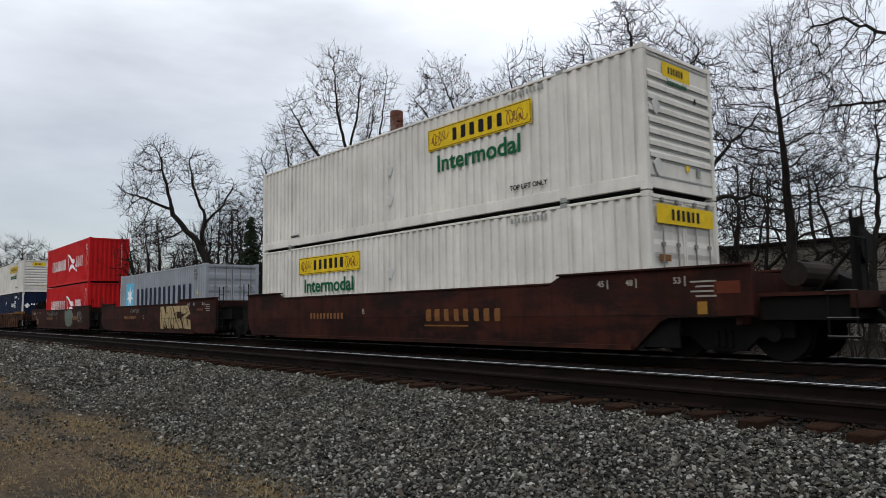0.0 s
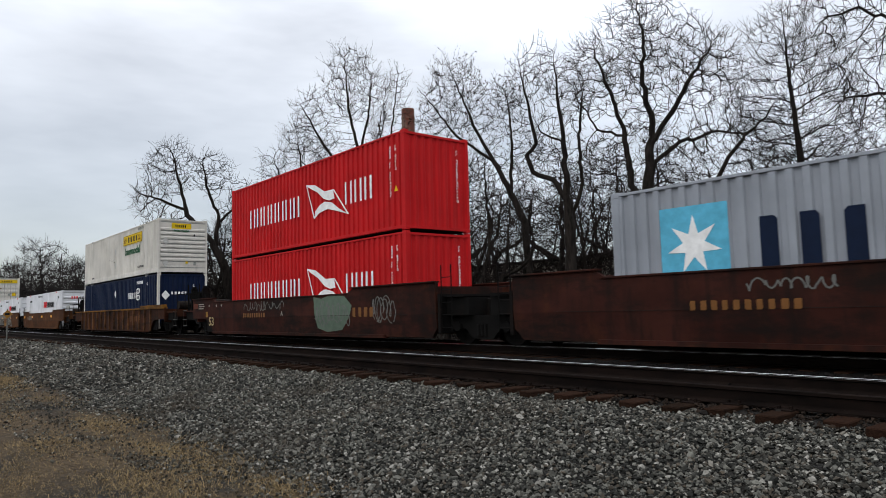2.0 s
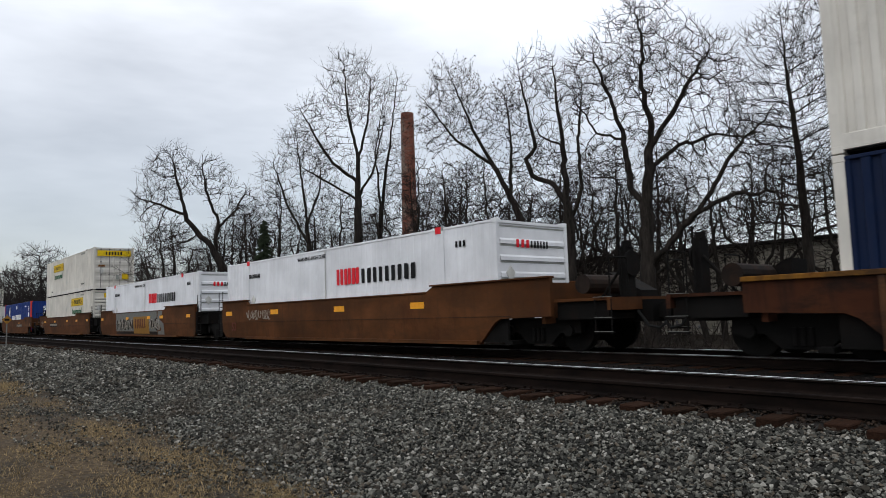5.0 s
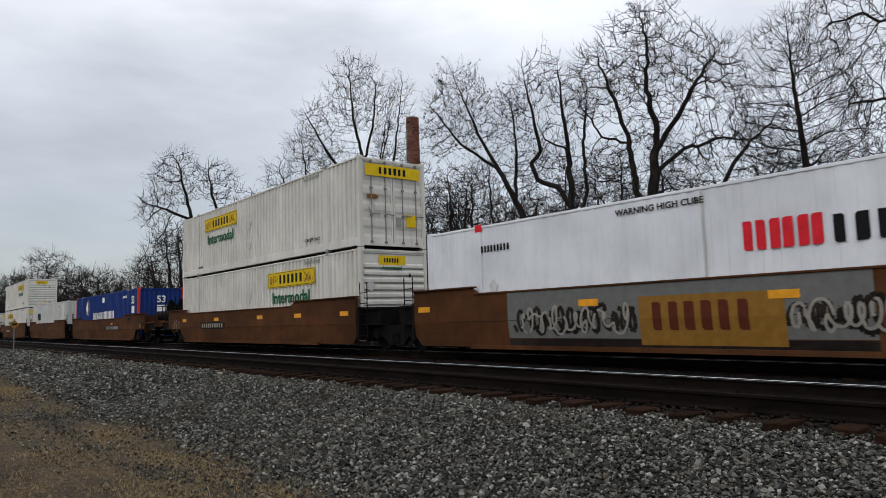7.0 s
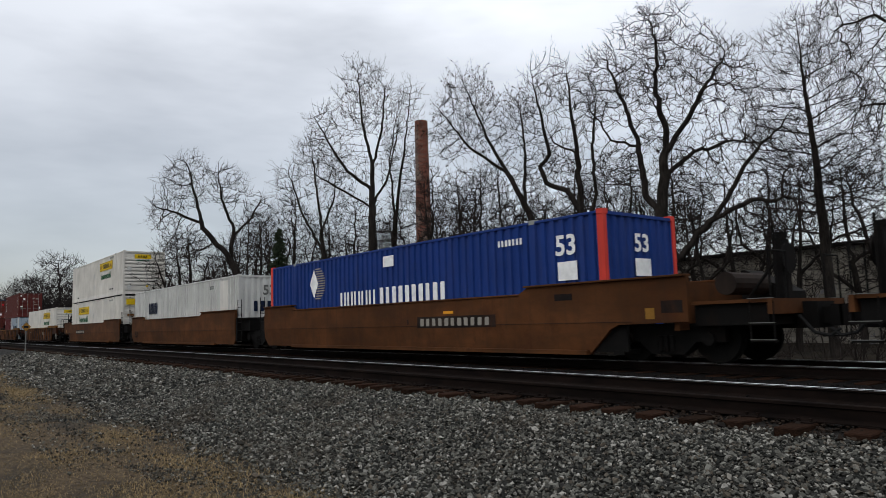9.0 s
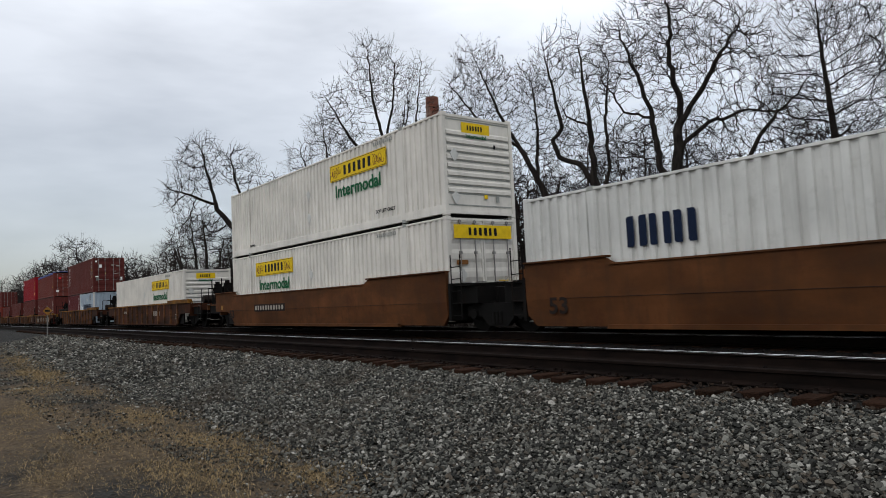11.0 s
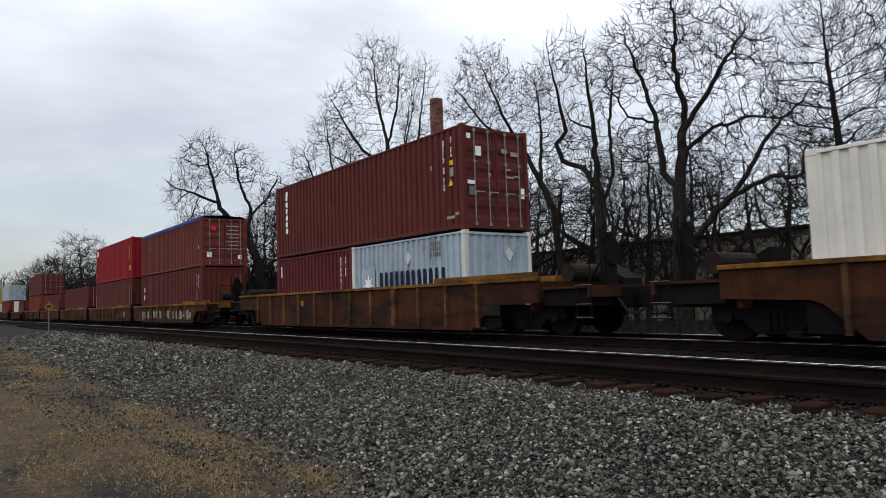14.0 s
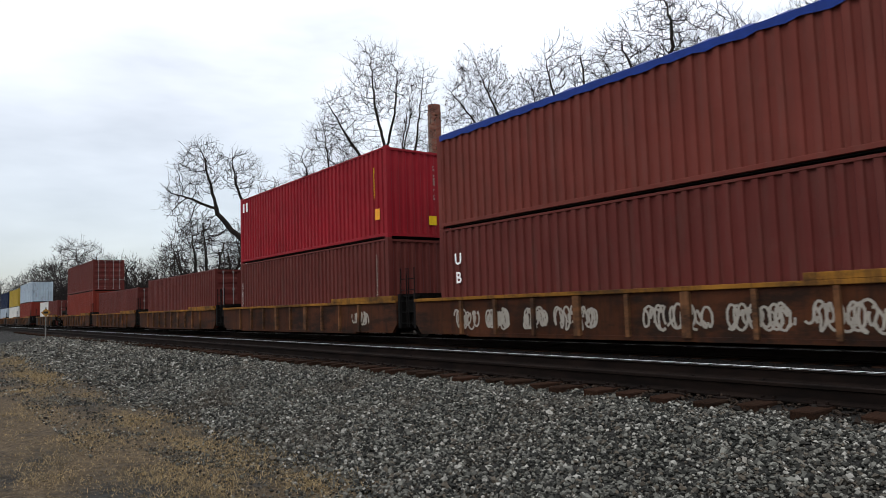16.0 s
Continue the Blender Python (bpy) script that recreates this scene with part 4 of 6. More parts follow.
def door_end(root, sx, L, W, H, mat, rods=2):
    """Two leaves with lock rods on one end (sx = 1: the leading end)."""
    x = sx * L / 2
    for k, (y0, y1) in enumerate(((-W / 2 + 0.09, -0.012), (0.012, W / 2 - 0.09))):
        bm = bmesh.new()
        corrugated(bm, 0.16, H - 0.14, y0 + 0.06, y1 - 0.06, abs(x) - 0.03, 0.03, 0.5, lambda a, b, o: (sx * o, b, a), 0.4)
        for q in ((y0, y0 + 0.06, 0.13, H - 0.11), (y1 - 0.06, y1, 0.13, H - 0.11), (y0, y1, 0.11, 0.18), (y0, y1, H - 0.17, H - 0.1)):
            xa, xb = sorted((x - sx * 0.07, x - sx * 0.02))
            box(bm, xa, xb, *q)
        leaf = part("door", bm, mat, root)
        for j in range(rods):
            y = y0 + (y1 - y0) * (0.3 + 0.45 * j)
            rb = bmesh.new()
            tube(rb, (x + sx * 0.005, y, 0.12), (x + sx * 0.005, y, H - 0.1), 0.018, 6)
            for z in (0.16, H * 0.35, H * 0.65, H - 0.15):
                box(rb, *sorted((x - sx * 0.02, x + sx * 0.028)), y - 0.045, y + 0.045, z - 0.035, z + 0.035)
            part("lock_rod", rb, "rod", leaf, "galvanised lock rod")
            hb = bmesh.new()
            box(hb, *sorted((x + sx * 0.01, x + sx * 0.035)), y - 0.02, y + 0.32, H * 0.36, H * 0.36 + 0.03)
            part("handle", hb, "rod", leaf, "steel door handle")


def ribbed_end(root, sx, L, W, H, mat, ribs):
    """A flat nose with level stiffening ribs."""
    x = sx * L / 2
    bm = bmesh.new()
    box(bm, *sorted((x - sx * 0.05, x - sx * 0.03)), -W / 2 + 0.08, W / 2 - 0.08, 0.12, H - 0.1)
    nose = part("end_panel", bm, mat, root)
    for k in range(ribs):
        z = H * 0.24 + k * H * 0.56 / max(1, ribs - 1) - 0.05
        rb = bmesh.new()
        prism(rb, ((x - sx * 0.03, z), (x + sx * 0.004, z + 0.012), (x + sx * 0.004, z + 0.10), (x - sx * 0.03, z + 0.15)), -W / 2 + 0.13, W / 2 - 0.13)
        part("rib", rb, mat, nose)
        # flat grey strip on the panel paints the shade below each rib
        gb = bmesh.new()
        box(gb, *sorted((x - sx * 0.029, x - sx * 0.024)), -W / 2 + 0.13, W / 2 - 0.13, z - 0.045, z - 0.008)
        part("rib_shadow_gap", gb, "green_grey", nose, "grey strip painted as shade under the rib")
    for z in (0.28, H - 0.2):
        gb = bmesh.new()
        box(gb, *sorted((x - sx * 0.029, x - sx * 0.018)), -W / 2 + 0.1, W / 2 - 0.1, z, z + 0.035)
        part("seam", gb, "green_grey", nose)


def folded_end(root, sx, L, W, H, mat):
    bm = bmesh.new()
    corrugated(bm, -W / 2 + 0.1, W / 2 - 0.1, 0.12, H - 0.1, L / 2 - 0.02, 0.045, 0.28, lambda a, b, o: (sx * o, a, b), 0.3)
    part("end_panel", bm, mat, root)


def container(front, z, L, H, mat, label, lead="ribs", trail="ribs", period=0.28, depth=0.05, post=None, ribs=8, stack40=False):
    """A box container with its leading end at front (along the train) and its floor at z."""
    W = 2.59 if L > 15 else 2.438
    root = tagged(new("shipping_container"), label, "shipping container", group="containers on the train")
    MOVING.append((root, front - L / 2, z))
    post = post or mat
    sill = 0.30 if L > 15 else 0.15
    for s in (-1, 1):
        bm = bmesh.new()
        corrugated(bm, -L / 2 + 0.12, L / 2 - 0.12, sill, H - 0.09, W / 2 - 0.012, depth, period, lambda a, b, o: (a, s * o, b))
        part("side_panel", bm, mat, root)
        for z0, z1 in ((0.05, sill), (H - 0.09, H - 0.03)):
            bm = bmesh.new()
            box(bm, -L / 2 + 0.15, L / 2 - 0.15, *sorted((s * (W / 2 - 0.1), s * (W / 2 - 0.002))), z0, z1)
            bmesh.ops.bevel(bm, geom=bm.edges[:], offset=0.008, segments=1, affect="EDGES")
            part("top_rail" if z0 > 1 else "bottom_rail", bm, mat, root)
        for e in (-1, 1):
            bm = bmesh.new()
            box(bm, *sorted((e * (L / 2 - 0.17), e * L / 2)), *sorted((s * (W / 2 - 0.11), s * W / 2)), 0.118, H - 0.118)
            part("corner_post", bm, post, root)
            for z0 in (0.0, H - 0.118):
                bm = bmesh.new()
                box(bm, *sorted((e * (L / 2 - 0.178), e * (L / 2 + 0.003))), *sorted((s * (W / 2 - 0.162), s * (W / 2 + 0.003))), z0, z0 + 0.118)
                bmesh.ops.bevel(bm, geom=bm.edges[:], offset=0.01, segments=1, affect="EDGES")
                part("corner_casting", bm, post, root)
            if L > 15:
                x = e * 6.02
                bm = bmesh.new()
                box(bm, x - 0.09, x + 0.09, *sorted((s * (W / 2 - 0.06), s * (W / 2 + 0.002))), 0.13, H - 0.09)
                part("lifting_post", bm, mat, root)
                for z0 in (0.0, H - 0.1):
                    bm = bmesh.new()
                    box(bm, x - 0.09, x + 0.09, *sorted((s * (W / 2 - 0.1), s * (W / 2 + 0.006))), z0, z0 + 0.1)
                    part("corner_casting", bm, "green_grey", root, "worn steel lifting casting")
    bm = bmesh.new()
    corrugated(bm, -L / 2 + 0.15, L / 2 - 0.15, -W / 2 + 0.1, W / 2 - 0.1, H - 0.03, 0.02, 0.6, lambda a, b, o: (a, b, o))
    part("roof", bm, mat, root)
    # floor coloured black, which puts the shade of the gap below into it
    box_part("floor", (-L / 2 + 0.15, L / 2 - 0.15, -W / 2 + 0.1, W / 2 - 0.1, 0.02, 0.1), "gap", root)
    for e, kind in ((1, lead), (-1, trail)):
        for z0, z1 in ((0.05, 0.14), (H - 0.12, H - 0.05)):
            box_part("end_sill" if z0 < 1 else "end_header", (*sorted((e * (L / 2 - 0.08), e * (L / 2 - 0.002))), -W / 2 + 0.16, W / 2 - 0.16, z0, z1), mat, root)
        {"doors": door_end, "ribs": ribbed_end, "folds": folded_end}[kind](root, e, L, W, H, mat, **({"ribs": ribs} if kind == "ribs" else {}))
    return root, L / 2, -W / 2


def flat_panel(name, root, x0, x1, y, z0, z1, mat, label=""):
    return box_part(name, (x0, x1, y - 0.004, y + 0.002, z0, z1), mat, root, label)


def end_panel_mark(name, root, x, y0, y1, z0, z1, mat, label=""):
    return box_part(name, (x - 0.002, x + 0.004, y0, y1, z0, z1), mat, root, label)


def spray(root, x0, x1, y, z0, z1, mat, seed, count=14, width=0.05):
    """Loose painted handwriting: a looping line drawn in short joined strokes."""
    rng = random.Random(seed)
    bm = bmesh.new()
    mid, amp = (z0 + z1) / 2, (z1 - z0) / 2
    a, turn, n = rng.uniform(0, 6), rng.uniform(0.5, 0.9), count * 7
    step = (x1 - x0) / n
    last, size = None, amp
    for k in range(n + 1):
        a += turn
        if k % 9 == 0:
            turn, size = rng.uniform(0.25, 0.85) * rng.choice((-1, 1, 1)), amp * rng.uniform(0.3, 1.0)
        p = (x0 + step * k + 0.45 * size * math.cos(a), mid + size * math.sin(a) * 0.95)
        if last and rng.random() > 0.03:
            d = math.hypot(p[0] - last[0], p[1] - last[1]) or 1
            nx, nz = -(p[1] - last[1]) / d * width / 2, (p[0] - last[0]) / d * width / 2
            prism(bm, [(last[0] - nx, last[1] - nz), (p[0] - nx, p[1] - nz), (p[0] + nx, p[1] + nz), (last[0] + nx, last[1] + nz)], y - 0.003 - 0.0004 * (k % 4), y)
        last = p
    return tagged(part("spray_paint", bm, mat, root, "loose spray paint scribble"), kind="stuff")


def haulier_box(front, z, panel_d, label, lead, trail, mat="jb_white"):
    """A cream 53-foot container with a yellow name panel; panel_d: the panel's leading edge behind the front."""
    root, hl, y = container(front, z, 16.15, 2.896, mat, label, lead, trail, period=0.27, depth=0.046)
    x1, x0 = hl + panel_d, hl + panel_d - 3.66
    pan = flat_panel("name_panel", root, x0, x1, y, 1.93, 2.5, "yellow", "yellow name panel")
    rim = bmesh.new()
    for q in ((x0 + 0.03, x1 - 0.03, 2.46, 2.475), (x0 + 0.03, x1 - 0.03, 1.955, 1.97), (x0 + 0.03, x0 + 0.045, 1.955, 2.475), (x1 - 0.045, x1 - 0.03, 1.955, 2.475)):
        box(rim, q[0], q[1], y - 0.008, y - 0.003, q[2], q[3])
    part("panel_border", rim, "black", pan, "thin black border")
    marks("name_marks", pan, x0 + 0.98, 2.06, 6, 0.24, 0.32, "black", y - 0.004, bold=0.26, gap=0.32, seed=4, label="black bar lettering")
    for k, xs in enumerate((x0 + 0.15, x1 - 0.8)):
        scroll = spray(root, xs, xs + 0.62, y - 0.004, 2.02, 2.4, "gold_letter", 17 + k, 9, 0.022)
        tagged(scroll, "thin brown scroll ornament")
    letters("Intermodal", 0.60, "dark_green", root, hl + panel_d - 1.83, y - 0.006, 1.53, wide=1.12)
    letters("TOP LIFT ONLY", 0.16, "black", root, hl - 3.05, y - 0.006, 0.52)
    marks("small_print", root, hl - 14.0, 0.32, 8, 0.06, 0.09, "black", y - 0.002, seed=9)
    marks("small_print", root, hl - 3.6, 2.62, 10, 0.09, 0.12, "green_grey", y - 0.002, seed=10)
    for d, zz in ((8.25, 0.9), (8.25, 1.75)):
        placard(root, hl - d, y, zz)
    if lead == "ribs":
        end_panel_mark("name_panel", root, hl + 0.002, -0.62, 0.42, 2.36, 2.66, "yellow", "small yellow name panel")
        marks("name_marks", root, -0.42, 2.44, 6, 0.08, 0.14, "black", hl + 0.006, end=True, seed=4)
        letters("Intermodal", 0.17, "dark_green", root, hl + 0.008, -0.1, 2.27, end=True)
        end_panel_mark("sticker", root, hl + 0.005, 0.55, 0.68, 0.42, 0.62, "green_grey", "grey data plate")
        end_panel_mark("sticker", root, hl + 0.005, 0.12, 0.24, 0.5, 0.62, "yellow", "yellow sticker")
        end_panel_mark("sticker", root, hl + 0.006, 0.55, 0.62, 1.98, 2.1, "black")
        placard(root, hl + 0.006, -0.92, 1.7, end=True)
        placard(root, hl + 0.006, -0.92, 0.5, end=True)
    elif lead == "doors":
        end_panel_mark("name_panel", root, hl + 0.03, -1.08, 1.05, 2.28, 2.66, "yellow", "yellow name panel on the doors")
        marks("name_marks", root, -0.56, 2.36, 6, 0.15, 0.22, "black", hl + 0.034, end=True, seed=4)
        end_panel_mark("sticker", root, hl + 0.0, -1.0, -0.6, 1.55, 1.68, "gold_letter", "brown faded plate")
        end_panel_mark("sticker", root, hl + 0.0, 0.5, 0.95, 0.7, 1.1, "yellow", "yellow notice")
        end_panel_mark("sticker", root, hl + 0.0, 0.1, 0.3, 0.7, 1.0, "green_grey")
        placard(root, hl + 0.002, -0.8, 1.25, end=True)
    return root


def placard(root, x, y, z, end=False, mat="csx_white"):
    """A folding diamond placard holder."""
    bm = bmesh.new()
    ring = [(0, 0.2), (0.16, 0.03), (0.06, -0.15), (0, -0.2), (-0.06, -0.15), (-0.16, 0.03)]
    if end:
        a = [bm.verts.new((x, y + p, z + q)) for p, q in ring]
        b = [bm.verts.new((x + 0.012, y + p * 0.94, z + q * 0.94)) for p, q in ring]
    else:
        a = [bm.verts.new((x + p, y, z + q)) for p, q in ring]
        b = [bm.verts.new((x + p * 0.94, y - 0.012, z + q * 0.94)) for p, q in ring]
    bm.faces.new(b)
    for i in range(6):
        j = (i + 1) % 6
        bm.faces.new((a[i], a[j], b[j], b[i]))
    part("placard", bm, mat, root, "diamond placard holder")


def vertical_marks(root, x, y, z0, z1, mat, end=False, seed=3):
    """A column of small plain marks, as container numbers stand upright."""
    bm = bmesh.new()
    rng = random.Random(seed)
    z = z1
    while z > z0:
        h = 0.07
        if rng.random() > 0.12:
            for a, b, c, d in ((0, 0.06, 0, 0.016), (0, 0.016, 0, h), (0.044, 0.06, 0.016, h), (0, 0.06, h - 0.016, h))[: rng.randint(2, 4)]:
                if end:
                    box(bm, x, x + 0.005, y + a, y + b, z - d, z - c)
                else:
                    box(bm, x + a, x + b, y - 0.005, y, z - d, z - c)
        z -= 0.095
    tagged(part("small_print", bm, mat, root, "upright column of small marks"), kind="stuff")


def outline_part(name, root, pts, y, mat, label="", thick=0.006):
    """A flat painted shape on the side, from an outline in x and z."""
    bm = bmesh.new()
    prism(bm, pts, y - thick, y)
    return part(name, bm, mat, root, label)


def star(root, cx, cz, y, r, mat, points=7):
    pts = [(cx + math.sin(math.pi * k / points) * (r if k % 2 == 0 else r * 0.4), cz + math.cos(math.pi * k / points) * (r if k % 2 == 0 else r * 0.4)) for k in range(points * 2)]
    return outline_part("star_mark", root, pts, y, mat, "white seven-pointed star")


def warning_triangle(root, x, y, z, s=0.2):
    outline_part("warning_sign", root, [(x - s / 2, z), (x + s / 2, z), (x, z + s)], y, "yellow", "yellow warning triangle")


FLOOR = 0.27
SECOND = FLOOR + 2.896 + 0.02

# cream haulier stack
haulier_box(-7.21, FLOOR, -9.78, "cream white corrugated container with yellow panel and doors leading", "doors", "ribs")
haulier_box(-7.21, SECOND, -2.88, "cream white container with yellow panel stacked on another", "ribs", "doors")
# pale grey forty-foot box with dark bar lettering and a star panel
root, hl, y = container(-28.9, FLOOR, 12.192, 2.896, "grey", "pale grey corrugated container with blue star panel", "doors", "folds")
flat_panel("star_panel", root, hl - 11.1, hl - 9.75, y, 1.05, 2.42, "cyan", "sky blue square panel")
star(root, hl - 10.42, 1.7, y - 0.006, 0.55, "white")
for k in range(6):
    marks("name_marks", root, hl - 9.2 + k * 1.32, 0.85, 1, 1.0, 1.22, "navy_letter", y - 0.001, bold=0.25, seed=20 + k, label="large dark blue bar lettering")
warning_triangle(root, hl - 0.86, y, 1.58, 0.22)
for k in range(3):
    marks("small_print", root, hl - 1.3, 2.56 - k * 0.17, 4 + k % 2, 0.08, 0.12, "spray_grey", y - 0.001, seed=30 + k)
# red pair
for z, tag in ((FLOOR, "bright red container with white bar lettering in a well wagon"), (SECOND, "bright red container with white bar lettering, upper of a stack")):
    root, hl, y = container(-48.1, z, 12.192, 2.896, "red", tag, "folds", "doors")
    marks("name_marks", root, hl - 10.35, 1.1, 7, 0.46, 0.74, "white", y - 0.001, bold=0.2, gap=0.32, seed=41, label="white bar lettering")
    marks("name_marks", root, hl - 3.2, 1.12, 3, 0.42, 0.72, "white", y - 0.001, bold=0.2, gap=0.34, seed=43, label="white bar lettering")
    for pts in (((-5.75, 2.15), (-5.12, 2.05), (-4.49, 1.74), (-3.94, 1.73), (-3.86, 1.42), (-4.2, 1.40), (-4.55, 1.50), (-4.96, 1.78), (-5.59, 2.04)),
                ((-5.20, 0.90), (-5.12, 1.15), (-4.8, 1.33), (-4.49, 1.40), (-4.02, 1.31), (-3.55, 1.04), (-3.0, 0.80), (-3.71, 0.99), (-4.3, 1.13), (-4.85, 1.06)),
                ((-5.75, 2.15), (-5.70, 2.13), (-5.16, 0.92), (-5.22, 0.90)), ((-3.95, 1.73), (-3.89, 1.73), (-2.98, 0.80), (-3.06, 0.80))):
        outline_part("flag_mark", root, [(hl + a, b) for a, b in pts], y, "white", "white flying pennant")
    vertical_marks(root, hl - 0.72, y, 1.05, 2.5, "white", seed=5)
    vertical_marks(root, hl - 0.45, y, 1.75, 2.5, "white", seed=6)
    warning_triangle(root, hl - 0.42, y, 1.15, 0.18)
    vertical_marks(root, hl - 0.001, 0.72, 0.9, 2.5, "white", True, seed=7)
# navy box with white posts under a cream one
root, hl, y = container(-69.73, FLOOR, 16.15, 2.896, "navy", "navy blue corrugated container with white leading posts", "folds", "ribs", post="jb_white")
marks("name_marks", root, hl - 5.4, 1.68, 4, 0.36, 0.34, "white", y - 0.001, bold=0.22, gap=0.22, seed=51, label="white bar lettering")
for k in range(4):
    a = math.pi / 4 + k * math.pi / 2
    bm = bmesh.new()
    tube(bm, (hl - 3.45 + 0.2 * math.cos(a), y - 0.008, 1.9 + 0.26 * math.sin(a)), (hl - 3.45 + 0.2 * math.cos(a), y, 1.9 + 0.26 * math.sin(a)), 0.15, 14)
    tube(bm, (hl - 3.45 + 0.2 * math.cos(a), y - 0.009, 1.9 + 0.26 * math.sin(a)), (hl - 3.45 + 0.2 * math.cos(a), y, 1.9 + 0.26 * math.sin(a)), 0.16, 14)
    part("loop_mark", bm, "white", root, "white round loop mark")
    bm = bmesh.new()
    tube(bm, (hl - 3.45 + 0.2 * math.cos(a), y - 0.013, 1.9 + 0.26 * math.sin(a)), (hl - 3.45 + 0.2 * math.cos(a), y - 0.009, 1.9 + 0.26 * math.sin(a)), 0.09, 14)
    part("loop_mark", bm, "navy", root)
outline_part("diamond_mark", root, [(hl - 8.14, 1.84), (hl - 7.95, 2.06), (hl - 8.14, 2.28), (hl - 8.33, 2.06)], y, "white", "white diamond placard")
marks("small_print", root, hl - 3.7, 2.46, 9, 0.1, 0.17, "white", y - 0.001, seed=53)
letters("53'", 0.2, "white", root, hl - 1.75, y - 0.006, 2.4)
for yy in (-0.9,):
    bm = bmesh.new()
    prism(bm, [(0, -0.25), (0.22, 0), (0, 0.25), (-0.22, 0)], 0, 0.006)
    o = part("diamond_mark", bm, "white", root, "white diamond placard")
    o.matrix_basis = pose(hl + 0.006, yy, 1.75, 0, 0, 90)
marks("name_marks", root, -0.6, 1.78, 5, 0.14, 0.15, "white", hl - 0.018, end=True, seed=51)
vertical_marks(root, hl - 0.015, 0.55, 1.4, 2.4, "white", True, seed=55)
haulier_box(-69.73, SECOND, -2.88, "cream white container with yellow panel above a navy one", "ribs", "doors")
# two clean white boxes
for front in (-93.4, -112.85):
    root, hl, y = container(front, FLOOR, 16.15, 2.896, "xpo_white", "clean white corrugated container with red and black lettering", "ribs", "doors", period=0.3, depth=0.014, ribs=5)
    marks("name_marks", root, hl - 7.35, 1.62, 3, 0.40, 0.5, "red_letter", y - 0.001, bold=0.36, gap=0.14, seed=61, label="bold red bar lettering")
    marks("name_marks", root, hl - 5.9, 1.62, 9, 0.26, 0.44, "black", y - 0.001, bold=0.36, gap=0.2, seed=62, label="bold black bar lettering")
    letters("WARNING HIGH CUBE", 0.17, "black", root, hl - 9.0, y - 0.006, 2.62, wide=1.1)
    marks("small_print", root, hl - 14.0, 2.2, 9, 0.09, 0.16, "black", y - 0.001, seed=63)
    marks("small_print", root, hl - 1.5, 2.3, 3, 0.12, 0.16, "black", y - 0.001, seed=64)
    placard(root, hl - 13.6, y, 1.35)
    flat_panel("red_tag", root, hl - 2.3, hl - 2.06, y - 0.004, 2.72, 2.9, "red_letter", "red painted casting")
    flat_panel("red_tag", root, hl - 14.2, hl - 13.96, y - 0.004, 2.72, 2.9, "red_letter", "red painted casting")
    flat_panel("panel_seam", root, hl - 8.1, hl - 8.06, y - 0.002, 0.16, 2.78, "csx_white")
    marks("name_marks", root, -0.62, 2.2, 3, 0.14, 0.2, "red_letter", hl + 0.001, end=True, seed=61)
    marks("name_marks", root, -0.1, 2.2, 6, 0.09, 0.18, "black", hl + 0.001, end=True, seed=62)
    placard(root, hl + 0.006, -0.85, 1.55, end=True)
# cream stack, doors leading on top
haulier_box(-132.38, FLOOR, -2.9, "cream white container with yellow panel in a brown well wagon", "ribs", "doors")
haulier_box(-132.38, SECOND, -9.56, "cream white container with yellow panel and doors, stacked", "doors", "ribs")
# blue box with red posts
root, hl, y = container(-156.1, FLOOR, 16.15, 2.896, "blue", "royal blue corrugated container with scarlet corner posts", "folds", "ribs", post="post_red")
marks("name_marks", root, hl - 10.8, 1.2, 5, 0.36, 0.46, "white", y - 0.001, bold=0.26, gap=0.2, seed=71, label="white bar lettering")
marks("name_marks", root, hl - 8.45, 1.2, 10, 0.26, 0.5, "white", y - 0.001, bold=0.3, gap=0.26, seed=72, label="white bar lettering")
outline_part("diamond_mark", root, [(hl - 12.92, 2.05), (hl - 12.62, 1.56), (hl - 12.32, 2.05), (hl - 12.62, 2.54)], y, "white", "white diamond")
bm = bmesh.new()
for k in range(13):
    dz = -0.51 + k * 0.085
    half = math.sqrt(max(0.02, 0.58 ** 2 - dz * dz))
    box(bm, hl - 12.42 + 0.34 * abs(dz) * -0.6, hl - 12.42 + half, y - 0.005, y, 2.03 + dz, 2.07 + dz)
tagged(part("stripe_mark", bm, "faded_white", root, "pale stripes making a round mark"), kind="stuff")
flat_panel("sticker", root, hl - 8.25, hl - 7.7, y - 0.002, 2.3, 2.62, "white", "white blank square panel")
flat_panel("sticker", root, hl - 1.3, hl - 0.75, y - 0.002, 1.45, 1.86, "white", "white blank square panel")
letters("53", 0.62, "white", root, hl - 1.05, y - 0.006, 2.2)
letters("53", 0.55, "white", root, hl - 0.006, 0.0, 2.2, end=True)
end_panel_mark("sticker", root, hl - 0.014, -0.25, 0.3, 1.5, 1.88, "white", "white blank square panel")
marks("small_print", root, hl - 3.2, 2.38, 7, 0.1, 0.15, "white", y - 0.001, seed=73)
